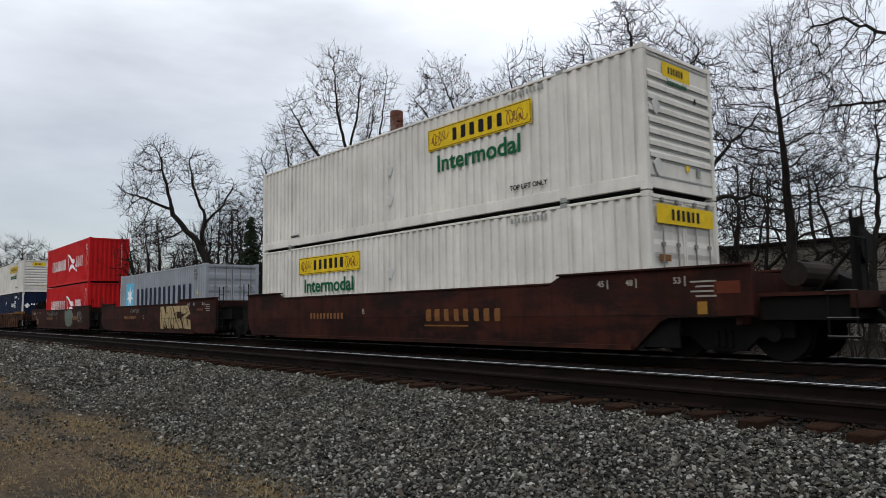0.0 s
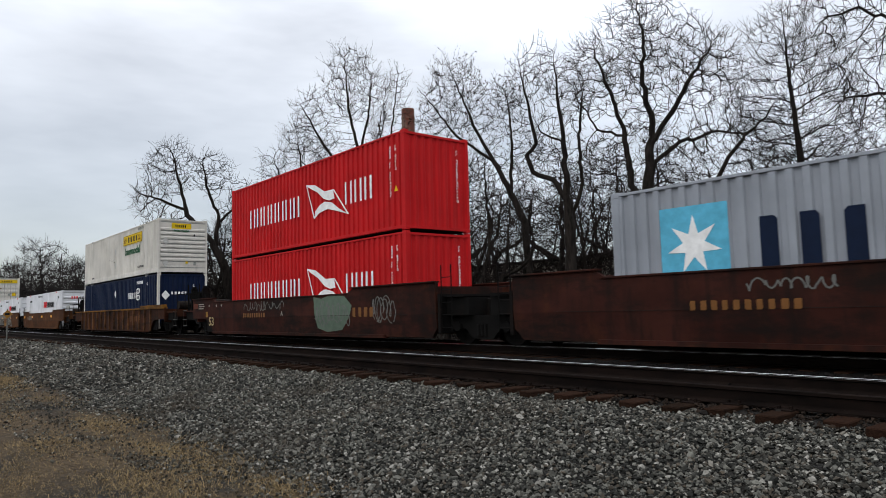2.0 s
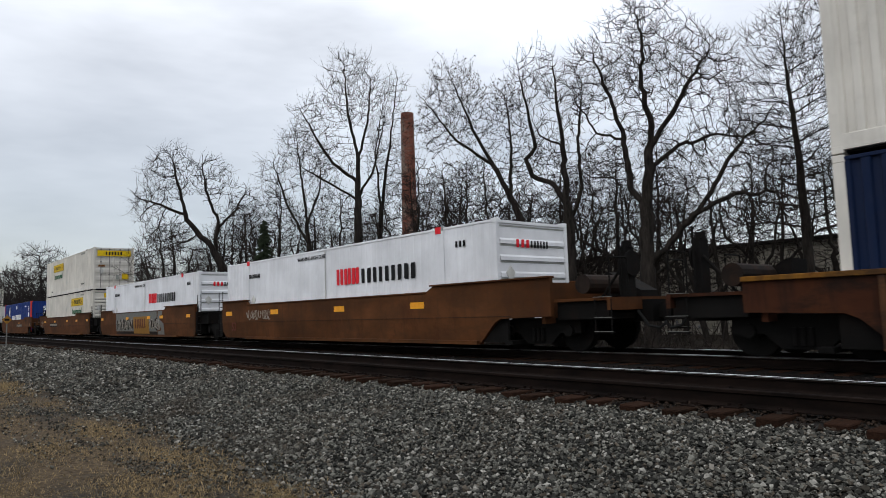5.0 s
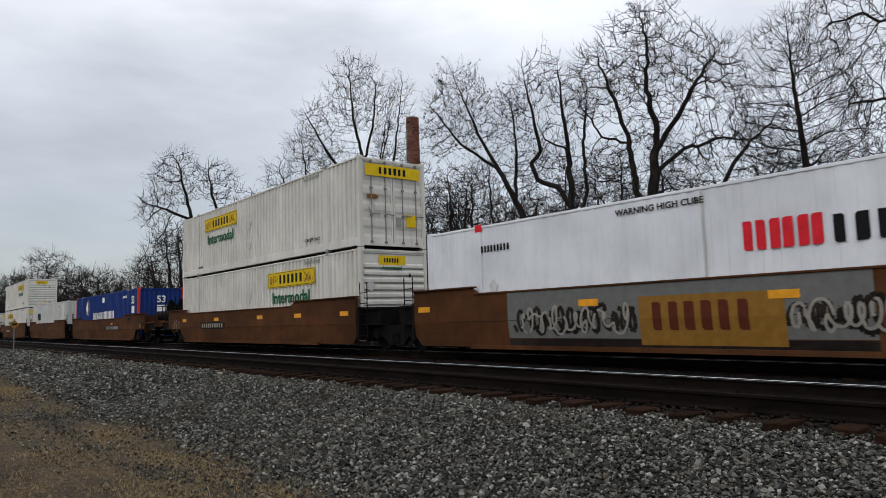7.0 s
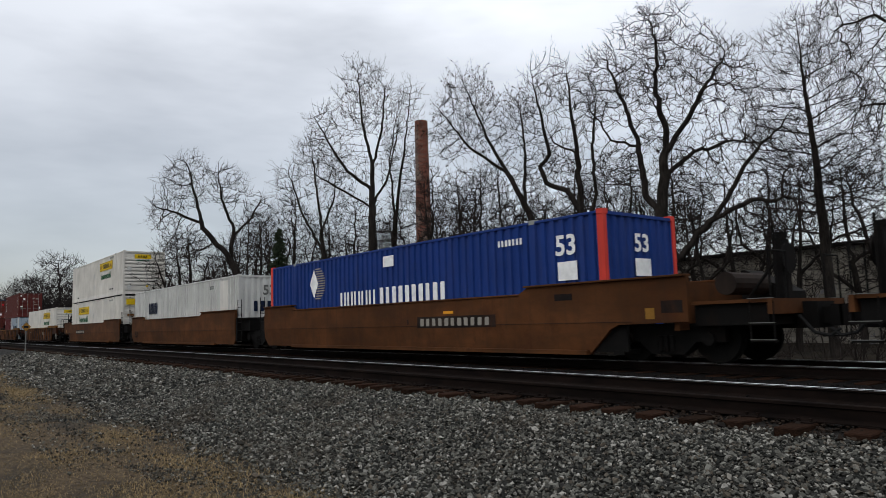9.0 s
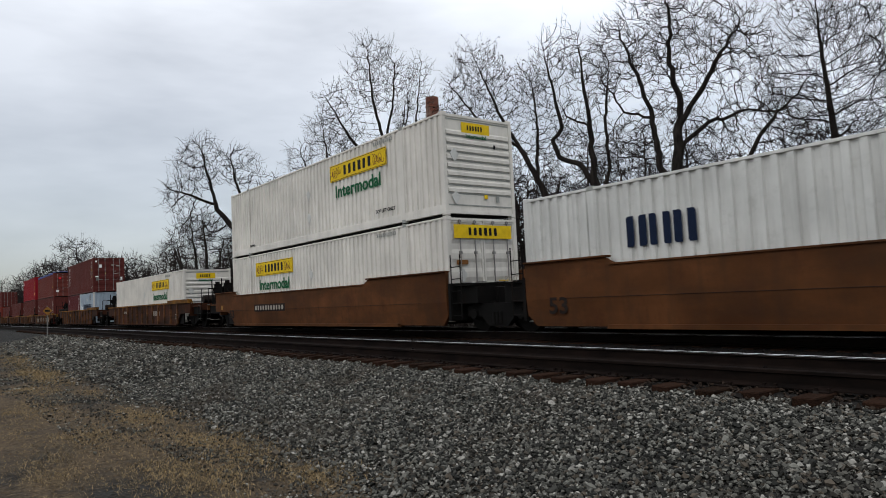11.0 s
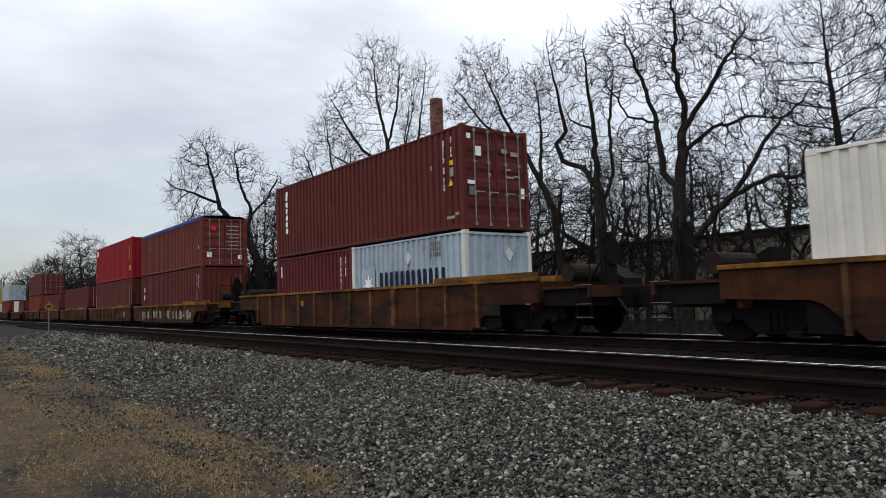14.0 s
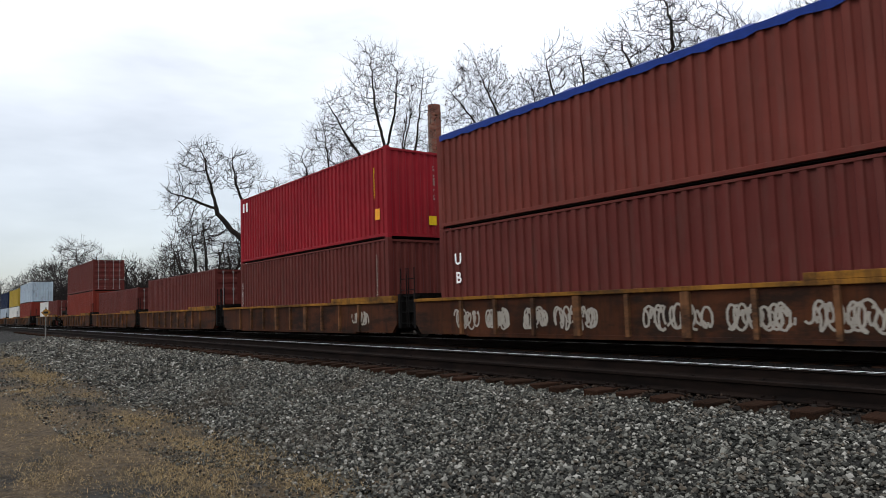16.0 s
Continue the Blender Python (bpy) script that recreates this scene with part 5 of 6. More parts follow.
# dull white box
root, hl, y = container(-175.5, FLOOR, 16.15, 2.896, "csx_white", "dull white corrugated container with dark blue lettering", "folds", "ribs", ribs=5)
marks("name_marks", root, hl - 13.2, 1.5, 3, 0.5, 0.62, "navy_letter", y - 0.001, bold=0.3, gap=0.1, seed=81, label="dark blue bar lettering")
flat_panel("stain", root, hl - 2.1, hl - 1.2, y, 0.2, 2.7, "jb_white", "yellowed repaired panel")
letters("53", 0.6, "spray_grey", root, hl - 0.006, 0.1, 2.2, end=True)
marks("name_marks", root, -0.6, 1.3, 3, 0.5, 0.45, "navy_letter", hl - 0.018, end=True, seed=82)
marks("small_print", root, hl - 3.4, 2.4, 4, 0.1, 0.15, "spray_grey", y - 0.001, seed=83)
# cream stack and a single cream box
haulier_box(-194.65, FLOOR, -9.78, "cream white container with yellow panel and doors leading", "doors", "ribs")
haulier_box(-194.65, SECOND, -2.88, "cream white container with yellow panel stacked on another", "ribs", "doors")
haulier_box(-218.21, FLOOR, -2.87, "single cream white container with yellow panel in a ribbed wagon", "ribs", "doors")
# maroon forty-foot box over two twenty-foot boxes
LOW = 0.19
root, hl, y = container(-243.3, LOW, 6.058, 2.591, "grey_blue", "light blue-grey short container with blue star panel", "folds", "doors", post="csx_white")
for k in range(6):
    marks("name_marks", root, hl - 4.3 + k * 0.585, 1.12, 1, 0.47, 0.52, "navy_letter", y - 0.001, bold=0.28, seed=20 + k, label="dark blue bar lettering")
star(root, hl - 5.0, 1.3, y - 0.006, 0.3, "white")
flat_panel("star_panel", root, hl - 5.4, hl - 4.6, y, 0.95, 1.85, "grey_blue")
placard(root, hl - 2.7, y, 2.0)
placard(root, hl + 0.004, 0.35, 1.95, end=True)
for k in range(3):
    marks("small_print", root, hl - 1.55, 2.26 - k * 0.15, 5, 0.08, 0.11, "spray_grey", y - 0.001, seed=90 + k)
root, hl, y = container(-249.4, LOW, 6.058, 2.591, "dark_crimson", "dark crimson short container with white marks", "folds", "doors")
vertical_marks(root, hl - 0.75, y, 1.2, 2.3, "white", seed=92)
vertical_marks(root, hl - 0.42, y, 1.7, 2.3, "white", seed=93)
letters("1", 0.6, "white", root, hl - 5.6, y - 0.006, 2.0)
root, hl, y = container(-243.3, LOW + 2.591, 12.192, 2.896, "maroon", "maroon corrugated container with doors leading, upper of a stack", "doors", "folds")
vertical_marks(root, hl - 0.85, y, 1.15, 2.55, "white", seed=95)
vertical_marks(root, hl - 0.5, y, 2.05, 2.6, "white", seed=96)
warning_triangle(root, hl - 0.52, y, 1.25, 0.2)
flat_panel("sticker", root, hl - 0.55, hl - 0.4, y - 0.001, 1.5, 1.75, "faded_white", "faded white label")
flat_panel("sticker", root, hl - 0.55, hl - 0.4, y - 0.001, 1.82, 1.95, "yellow", "yellow label")
flat_panel("scrape", root, hl - 0.75, hl - 0.4, y - 0.001, 0.34, 0.42, "faded_white", "pale scrape")
flat_panel("scrape", root, hl - 0.36, hl - 0.2, y - 0.001, 0.42, 0.5, "faded_white", "pale scrape")
flat_panel("scrape", root, hl - 1.45, hl - 1.38, y - 0.001, 1.82, 1.95, "faded_white", "pale scrape")
marks("name_marks", root, hl - 11.25, 2.4, 1, 0.26, 0.2, "white", y - 0.001, seed=1)
for k in range(6):
    marks("name_marks", root, hl - 11.25, 2.25 - 0.26 * k, 1, 0.26, 0.2, "white", y - 0.001, seed=97 + k, label="white bar lettering set upright")
for yy, zz, w, h, mm in ((-0.75, 2.05, 0.2, 0.26, "white"), (-1.0, 0.95, 0.2, 0.24, "spray_grey"), (-1.05, 2.5, 0.14, 0.14, "white"), (0.2, 2.2, 0.22, 0.12, "faded_white"), (0.55, 2.15, 0.3, 0.12, "faded_white"), (0.9, 0.95, 0.14, 0.3, "white"),
                         (-1.05, 1.25, 0.26, 0.1, "white"), (0.35, 1.5, 0.3, 0.06, "faded_white"), (0.65, 1.55, 0.25, 0.05, "faded_white"), (0.35, 1.72, 0.2, 0.05, "faded_white"), (-0.3, 1.5, 0.07, 0.1, "yellow")):
    end_panel_mark("sticker", root, hl + 0.0, yy, yy + w, zz, zz + h, mm)
# brown pair, the upper one open-topped under a blue tarpaulin
root, hl, y = container(-264.95, 0.14, 12.192, 2.896, "maroon", "maroon corrugated container with white marks, lower of a stack", "folds", "doors")
vertical_marks(root, hl - 0.8, y, 0.9, 2.5, "white", seed=101)
vertical_marks(root, hl - 0.5, y, 1.8, 2.5, "white", seed=102)
vertical_marks(root, hl - 0.001, 0.8, 0.9, 2.5, "faded_white", True, seed=103)
letters("U", 0.42, "white", root, hl - 11.4, y - 0.006, 2.0)
letters("B", 0.42, "white", root, hl - 11.4, y - 0.006, 1.5)
root, hl, y = container(-264.95, 3.04, 12.192, 2.591, "brown", "red-brown open-top container under a blue tarpaulin", "doors", "folds")
bm = bmesh.new()
rng = random.Random(9)
segs = [(-hl + 0.15 + i * (12.192 - 0.3) / 48) for i in range(49)]
rows_ = []
for xx in segs:
    sag = 0.02 * math.sin(xx * 9.0) + rng.uniform(-0.015, 0.015)
    rows_.append([bm.verts.new((xx, yy, zz)) for yy, zz in ((y - 0.012, 2.44 - sag), (y - 0.018, 2.60), (y + 0.15, 2.68 + sag), (0, 2.74 + sag), (-y - 0.15, 2.68 + sag), (-y + 0.018, 2.60), (-y + 0.012, 2.44))])
for r0, r1 in zip(rows_, rows_[1:]):
    for a in range(6):
        bm.faces.new((r0[a], r1[a], r1[a + 1], r0[a + 1]))
part("tarpaulin", bm, "tarp", root, "creased blue tarpaulin cover")
vertical_marks(root, hl - 0.75, y, 1.2, 2.3, "faded_white", seed=104)
warning_triangle(root, hl - 0.5, y, 0.95, 0.18)
end_panel_mark("sticker", root, hl + 0.0, -0.7, -0.46, 1.9, 2.1, "red_letter", "red and white label")
for k in range(7):
    end_panel_mark("sticker", root, hl + 0.0, 0.1 + 0.1 * (k % 2), 0.75, 2.1 - k * 0.2, 2.16 - k * 0.2, "faded_white")
end_panel_mark("sticker", root, hl + 0.0, -0.95, -0.7, 0.5, 0.75, "white")
end_panel_mark("sticker", root, hl + 0.0, 0.7, 0.9, 0.4, 0.62, "white")
# crimson over maroon
root, hl, y = container(-279.8, 0.19, 12.192, 2.896, "maroon", "maroon corrugated container, lower of a stack", "folds", "doors")
vertical_marks(root, hl - 0.7, y, 0.9, 2.4, "faded_white", seed=111)
vertical_marks(root, hl - 12.0, y, 0.9, 2.0, "white", seed=112)
root, hl, y = container(-279.8, 3.09, 12.192, 2.896, "crimson", "crimson red corrugated container with white mark, upper of a stack", "folds", "doors")
vertical_marks(root, hl - 0.75, y, 1.3, 2.4, "yellow", seed=113)
flat_panel("sticker", root, hl - 0.7, hl - 0.42, y - 0.001, 0.6, 0.95, "amber", "yellow label")
end_panel_mark("sticker", root, hl - 0.012, 0.4, 0.7, 0.45, 0.75, "yellow", "yellow label")
marks("name_marks", root, hl - 11.9, 2.25, 2, 0.3, 0.4, "white", y - 0.001, bold=0.35, seed=114, label="white bar mark")
vertical_marks(root, hl - 0.012, 0.6, 1.3, 2.4, "faded_white", True, seed=115)
# single red-brown boxes and the far end of the train
container(-295.45, 0.19, 12.192, 2.896, "maroon", "single maroon corrugated container in a low wagon", "doors", "folds")
container(-310.4, 0.19, 12.192, 2.591, "maroon", "single maroon corrugated container with white mark", "doors", "folds")
container(-325.1, 0.19, 12.192, 2.896, "orange_red", "orange-red container with white spray marks", "folds", "folds")
container(-325.1, 3.09, 12.192, 2.591, "maroon", "maroon corrugated container with doors leading, upper of a stack", "doors", "folds")
container(-343.5, 0.19, 6.058, 2.591, "maroon", "short maroon container on a far wagon", "doors", "folds")
container(-350.0, 0.19, 6.058, 2.591, "csx_white", "short dull white container on a far wagon", "doors", "folds")
container(-364.3, 0.19, 12.192, 2.896, "orange_red", "orange-red container low on a far wagon", "folds", "folds")
container(-364.3, 3.09, 12.192, 2.591, "grey_blue", "light blue-grey container high on a far wagon", "folds", "folds")
container(-379.0, 0.19, 12.192, 2.591, "csx_white", "dull white container low on a far wagon", "folds", "folds")
container(-379.0, 2.79, 12.192, 2.591, "yellow_box", "yellow container high on a far wagon", "folds", "folds")
container(-394.0, 0.19, 12.192, 2.591, "grey_blue", "light blue-grey container low on a far wagon", "folds", "folds")
container(-394.0, 2.79, 12.192, 2.591, "navy", "navy container high on a far wagon", "folds", "folds")


def truck(root, x):
    """A two-axle truck: bolster, side frames and wheelsets."""
    bm = bmesh.new()
    box(bm, x - 0.2, x + 0.2, -1.05, 1.05, 0.38, 0.68)
    tr = part("truck", bm, "black_steel", root, "greasy black two-axle truck")
    for s in (-1, 1):
        bm = bmesh.new()
        prism(bm, [(x - 1.2, 0.40), (x - 1.2, 0.66), (x - 0.75, 0.74), (x + 0.75, 0.74), (x + 1.2, 0.66), (x + 1.2, 0.40), (x + 0.62, 0.40), (x + 0.36, 0.16), (x - 0.36, 0.16), (x - 0.62, 0.40)], *sorted((s * 0.93, s * 1.07)))
        part("side_frame", bm, "black_steel", tr)
        for e in (-0.89, 0.89):
            bm = bmesh.new()
            tube(bm, (x + e, s * 1.06, 0.46), (x + e, s * 1.14, 0.46), 0.13, 10)
            part("bearing_cap", bm, "black_steel", tr)
        for e in (-0.13, 0.0, 0.13):
            bm = bmesh.new()
            tube(bm, (x + e, s * 1.08, 0.22), (x + e, s * 1.08, 0.52), 0.05, 8)
            part("spring", bm, "black_steel", tr)
    for e in (-0.89, 0.89):
        bm = bmesh.new()
        tube(bm, (0, -0.95, 0), (0, 0.95, 0), 0.08, 8)
        for s in (-1, 1):
            tube(bm, (0, s * 0.70, 0), (0, s * 0.82, 0), 0.46, 24)
            tube(bm, (0, s * 0.66, 0), (0, s * 0.70, 0), 0.49, 24)
            tube(bm, (0, s * 0.82, 0), (0, s * 0.86, 0), 0.15, 12)
            for k in range(6):
                a = k * math.pi / 3
                tube(bm, (0.28 * math.cos(a), s * 0.815, 0.28 * math.sin(a)), (0.28 * math.cos(a), s * 0.828, 0.28 * math.sin(a)), 0.05, 6)
        ws = part("wheelset", bm, "black_steel", tr, "steel wheelset on one axle")
        ws.location = (x + e, 0, 0.46)
        WHEELSETS.append((ws, x + e))
    return tr


def ladder(root, x, y, z0, z1, mat):
    bm = bmesh.new()
    for dx in (-0.2, 0.2):
        tube(bm, (x + dx, y, z0), (x + dx, y, z1), 0.016, 6)
    z = z0 + 0.1
    while z < z1:
        tube(bm, (x - 0.2, y, z), (x + 0.2, y, z), 0.012, 5)
        z += 0.32
    part("ladder", bm, mat, root, "steel ladder")


def coupler_end(root, e, x, mat, tank="black_steel", brake=True):
    """The platform beyond the body at a coupled end: sill, deck, steps, tank, hand brake and coupler."""
    rng = lambda a, b: sorted((x + e * a, x + e * b))
    bm = bmesh.new()
    box(bm, *rng(-1.0, 1.75), -0.34, 0.34, 0.62, 1.08)
    part("centre_sill", bm, "black_steel", root)
    bm = bmesh.new()
    box(bm, *rng(0.0, 1.5), -1.38, 1.38, 1.08, 1.14)
    box(bm, *rng(1.42, 1.5), -1.42, 1.42, 0.88, 1.14)
    part("end_platform", bm, mat, root, "steel end platform")
    bm = bmesh.new()
    box(bm, *rng(1.7, 2.02), -0.13, 0.13, 0.70, 0.98)
    box(bm, *rng(1.92, 2.1), -0.24, 0.10, 0.66, 1.02)
    part("coupler", bm, "black_steel", root, "knuckle coupler")
    for s in (-1, 1):
        bm = bmesh.new()
        for z in (0.42, 0.70):
            box(bm, *rng(1.1, 1.5), *sorted((s * 1.28, s * 1.42)), z, z + 0.03)
        for a in (1.1, 1.5):
            tube(bm, (x + e * a, s * 1.4, 0.4), (x + e * a, s * 1.4, 1.1), 0.016, 6)
        part("step", bm, "black_steel", root, "steel corner step")
        bm = bmesh.new()
        for z in (0.452, 0.732, 1.142):
            box(bm, *rng(1.08, 1.52), *sorted((s * 1.40, s * 1.425)), z, z + 0.012)
        part("tread_edge", bm, "spray_grey", root, "worn pale tread edge")
        bm = bmesh.new()
        tube(bm, (x + e * 1.46, s * 1.36, 1.1), (x + e * 1.46, s * 1.36, 1.95), 0.018, 6)
        tube(bm, (x + e * 1.46, s * 0.75, 1.1), (x + e * 1.46, s * 0.75, 1.95), 0.018, 6)
        tube(bm, (x + e * 1.46, s * 0.75, 1.95), (x + e * 1.46, s * 1.36, 1.95), 0.018, 6)
        part("handrail", bm, "black_steel", root)
    bm = bmesh.new()
    tube(bm, (x + e * 0.45, -0.95, 1.45), (x + e * 0.45, 0.35, 1.45), 0.21, 14)
    part("air_reservoir", bm, tank, root, "cylindrical air reservoir")
    bm = bmesh.new()
    prism(bm, [(x - e * 0.0, 1.14), (x + e * 0.95, 1.14), (x + e * 0.95, 1.3), (x + e * 0.1, 1.75), (x, 1.75)], 0.45, 1.1)
    part("gusset", bm, "black_steel", root)
    # solid black block, added to make the space under the deck dark
    box_part("draft_frame", (*rng(0.02, 1.38), -1.3, 1.3, 0.70, 1.07), "black_steel", root)
    if brake:
        bm = bmesh.new()
        box(bm, *rng(1.22, 1.34), -0.62, -0.3, 1.14, 2.2)
        tube(bm, (x + e * 1.28, -0.75, 1.14), (x + e * 1.28, -0.75, 2.42), 0.03, 6)
        tube(bm, (x + e * 0.6, -0.5, 1.14), (x + e * 1.25, -0.5, 1.9), 0.03, 6)
        tube(bm, (x + e * 1.28, -0.46, 2.2), (x + e * 1.28, -0.46, 2.32), 0.11, 10)
        tube(bm, (x + e * 1.36, -0.46, 1.85), (x + e * 1.40, -0.46, 1.85), 0.27, 14)
        part("hand_brake", bm, "black_steel", root, "hand brake housing with wheel")
    hose = bmesh.new()
    pts = [Vector((x + e * 1.5, -0.5, 0.85)), Vector((x + e * 1.75, -0.52, 0.55)), Vector((x + e * 2.0, -0.5, 0.5)), Vector((x + e * 2.15, -0.48, 0.62))]
    for a, b in zip(pts, pts[1:]):
        tube(hose, a, b, 0.03, 6)
    part("brake_hose", hose, "gap", root)


def joint_end(root, e, x, mat, lead):
    """The short end of an articulated unit; the leading side of a joint also carries the shared truck."""
    rng = lambda a, b: sorted((x + e * a, x + e * b))
    bm = bmesh.new()
    prism(bm, [(x, 0.62), (x, 1.3), (x + e * 1.1, 1.15), (x + e * 1.1, 0.72)], -0.62, 0.62)
    part("articulation_arm", bm, "black_steel", root, "articulation arm over the shared truck")
    bm = bmesh.new()
    box(bm, *rng(0.0, 0.9), -1.35, 1.35, 1.22, 1.27)
    part("end_platform", bm, mat, root)
    box_part("end_bulkhead", (*rng(0.05, 0.15), -1.47, 1.47, 0.3, 1.3), "black_steel", root)
    box_part("joint_skirt", (*rng(0.15, 1.0), -1.25, 1.25, 0.75, 1.2), "black_steel", root)
    ladder(root, x + e * 0.35, -1.42, 0.35, 2.05, "black_steel")
    if lead:
        truck(root, x + e * 1.5)


FOLD, TILT = 0.79, 0.11      # height of the mid seam, and how far the plate below it leans in


def settle_marks():
    """Painted marks lie on the leaning lower plates."""
    for thing, _, _ in MOVING:
        if thing.name.startswith("well_wagon") and "smooth-sided" in thing["label"]:
            for ob in thing.children:
                if ob.data and not ob.name.startswith("letter.") and ob.name != "letter" and all(-1.53 < v.co.y < -1.49 for v in ob.data.vertices):
                    bm = bmesh.new()
                    bm.from_mesh(ob.data)
                    bmesh.ops.bisect_plane(bm, geom=bm.verts[:] + bm.edges[:] + bm.faces[:], plane_co=(0, 0, FOLD), plane_no=(0, 0, 1))
                    for v in bm.verts:
                        v.co.y += max(0.0, FOLD - v.co.z) * TILT
                    bm.to_mesh(ob.data)
                    bm.free()


def wagon(front, rear, mat, label, ends, ribbed=False, chord=None, low=1.45, high=1.62, bottom=0.18, rib_gap=1.3):
    """One well unit; ends: ('coupler' or 'joint', same) for the leading and trailing end."""
    root = tagged(new("well_wagon"), label, "freight wagon", group="wagons of the train")
    c, h = (front + rear) / 2, (front - rear) / 2
    MOVING.append((root, c, 0.0))
    chord = chord or mat
    for s in (-1, 1):
        ya, yb = sorted((s * 1.5, s * 1.4))
        pts = []
        cut_f, cut_r = (ends[0] == "coupler"), (ends[1] == "coupler")
        pts += [(-h + (2.3 if cut_r else 0.25), bottom), (h - (2.3 if cut_f else 0.25), bottom)]
        pts += [(h - 1.75, 0.66), (h - 1.55, 0.74), (h, 0.78)] if cut_f else [(h, bottom + 0.25)]
        pts += [(h, high), (h - 4.0, high), (h - 4.35, low), (-h + 2.6, low), (-h + 2.3, high), (-h, high)] if not ribbed else [(h, low), (-h, low)]
        pts += [(-h, 0.78), (-h + 1.55, 0.74), (-h + 1.75, 0.66)] if cut_r else [(-h, bottom + 0.25)]
        bm = bmesh.new()
        prism(bm, pts, ya, yb)
        if not ribbed:
            bmesh.ops.bisect_plane(bm, geom=bm.verts[:] + bm.edges[:] + bm.faces[:], plane_co=(0, 0, FOLD), plane_no=(0, 0, 1))
            for v in bm.verts:
                v.co.y -= s * max(0.0, FOLD - v.co.z) * TILT
        side = part("side", bm, mat, root)
        bm = bmesh.new()
        yo = sorted((s * 1.34, s * 1.56))
        if ribbed:
            box(bm, -h, h, *yo, low - 0.07, low + 0.015)
            box(bm, h - 3.9, h - 0.1, *yo, low + 0.015, low + 0.14)
        else:
            box(bm, h - 4.1, h, *yo, high - 0.012, high + 0.03)
            box(bm, -h + 2.45, h - 4.3, *sorted((s * 1.34, s * 1.53)), low - 0.012, low + 0.03)
            box(bm, -h, -h + 2.4, *yo, high - 0.012, high + 0.03)
        bmesh.ops.bevel(bm, geom=bm.edges[:], offset=0.008, segments=1, affect="EDGES")
        part("top_chord", bm, chord, root)
        bm = bmesh.new()
        box(bm, -h + 2.35, h - 2.35, *sorted((s * 1.3, s * 1.53)), bottom - 0.04, bottom + 0.05)
        part("bottom_chord", bm, mat, root)
        if ribbed:
            n = max(4, round((2 * h - 4.2) / rib_gap))
            for k in range(n + 1):
                x = -h + 2.1 + (2 * h - 4.2) * k / n
                bm = bmesh.new()
                wdt = 0.045 if k not in (3, n - 3) else 0.09
                prism(bm, [(x - wdt, bottom + 0.03), (x - wdt, low - 0.08), (x + wdt, low - 0.08), (x + wdt, bottom + 0.03)], *sorted((s * 1.5, s * 1.58)))
                part("rib", bm, "rib_paint", side)
        else:
            bm = bmesh.new()
            box(bm, -h + 1.2, h - 1.2, *sorted((s * 1.5, s * 1.506)), 0.79, 0.80)
            part("weld_seam", bm, "car_dull", side)
    x = -h + 1.2
    while x < h - 1.0:
        box_part("cross_member", (x - 0.12, x + 0.12, -1.4, 1.4, bottom - 0.03, bottom + 0.06), "black_steel", root)
        x += 2.2
    for e, kind in ((1, ends[0]), (-1, ends[1])):
        bm = bmesh.new()
        box(bm, *sorted((e * (h - 0.35), e * (h - 0.25))), -1.4, 1.4, 0.62, high - 0.1 if not ribbed else low - 0.08)
        part("bulkhead", bm, mat, root)
        if kind == "coupler":
            coupler_end(root, e, e * h, ("chord" if low < 1.2 else mat) if ribbed else mat, "car_dull")
            for s in (-1, 1):
                box_part("shear_plate", (*sorted((e * (h - 2.75), e * (h - 1.42))), *sorted((s * 1.32, s * 1.385)), 0.2, 1.3), "black_steel", root)
            truck(root, e * (h - 0.75))
        else:
            joint_end(root, e, e * h, "black_steel", e < 0)
    return root, h, -1.5


def capacity_marks(root, h, y, mat="faded_white"):
    for d, txt in ((1.35, "53"), (2.35, "48"), (3.0, "45")):
        letters(txt, 0.16, mat, root, h - d, y - 0.004, 1.4)
        flat_panel("tick", root, h - d + 0.14, h - d + 0.165, y - 0.002, 1.3, 1.48, mat)
    for k in range(4):
        flat_panel("data_line", root, h - 1.0 - 0.1 * (k % 2), h - 0.62, y - 0.002, 1.1 + 0.085 * k, 1.13 + 0.085 * k, mat, "faded data line")


OX = "dark maroon smooth-sided well wagon, grimy, "
wagon(15.5, -0.9, "car_maroon", OX + "coupled ahead of the loaded units", ("joint", "coupler"))
root, h, y = wagon(-5.23, -24.1, "car_maroon", OX + "with faded gold and white marks", ("coupler", "joint"))
marks("name_marks", root, h - 8.45, 0.68, 4, 0.56, 0.3, "gold_letter", y - 0.001, bold=0.3, gap=0.26, seed=120, label="faded gold bar lettering")
flat_panel("underline", root, h - 8.55, h - 6.9, y - 0.001, 0.55, 0.59, "gold_letter")
letters("B", 0.2, "faded_white", root, h - 11.3, y - 0.004, 0.95)
marks("small_print", root, h - 14.3, 0.75, 10, 0.16, 0.18, "gold_letter", y - 0.001, seed=121)
flat_panel("reflector", root, h - 0.98, h - 0.8, y - 0.002, 0.8, 1.02, "tan_block", "yellow plate")
flat_panel("reflector", root, h - 0.66, h - 0.2, y - 0.002, 1.15, 1.36, "rust_letter", "orange-red panel")
capacity_marks(root, h, y)
root, h, y = wagon(-27.1, -43.7, "car_maroon", OX + "with a cream spray-painted block", ("joint", "joint"))
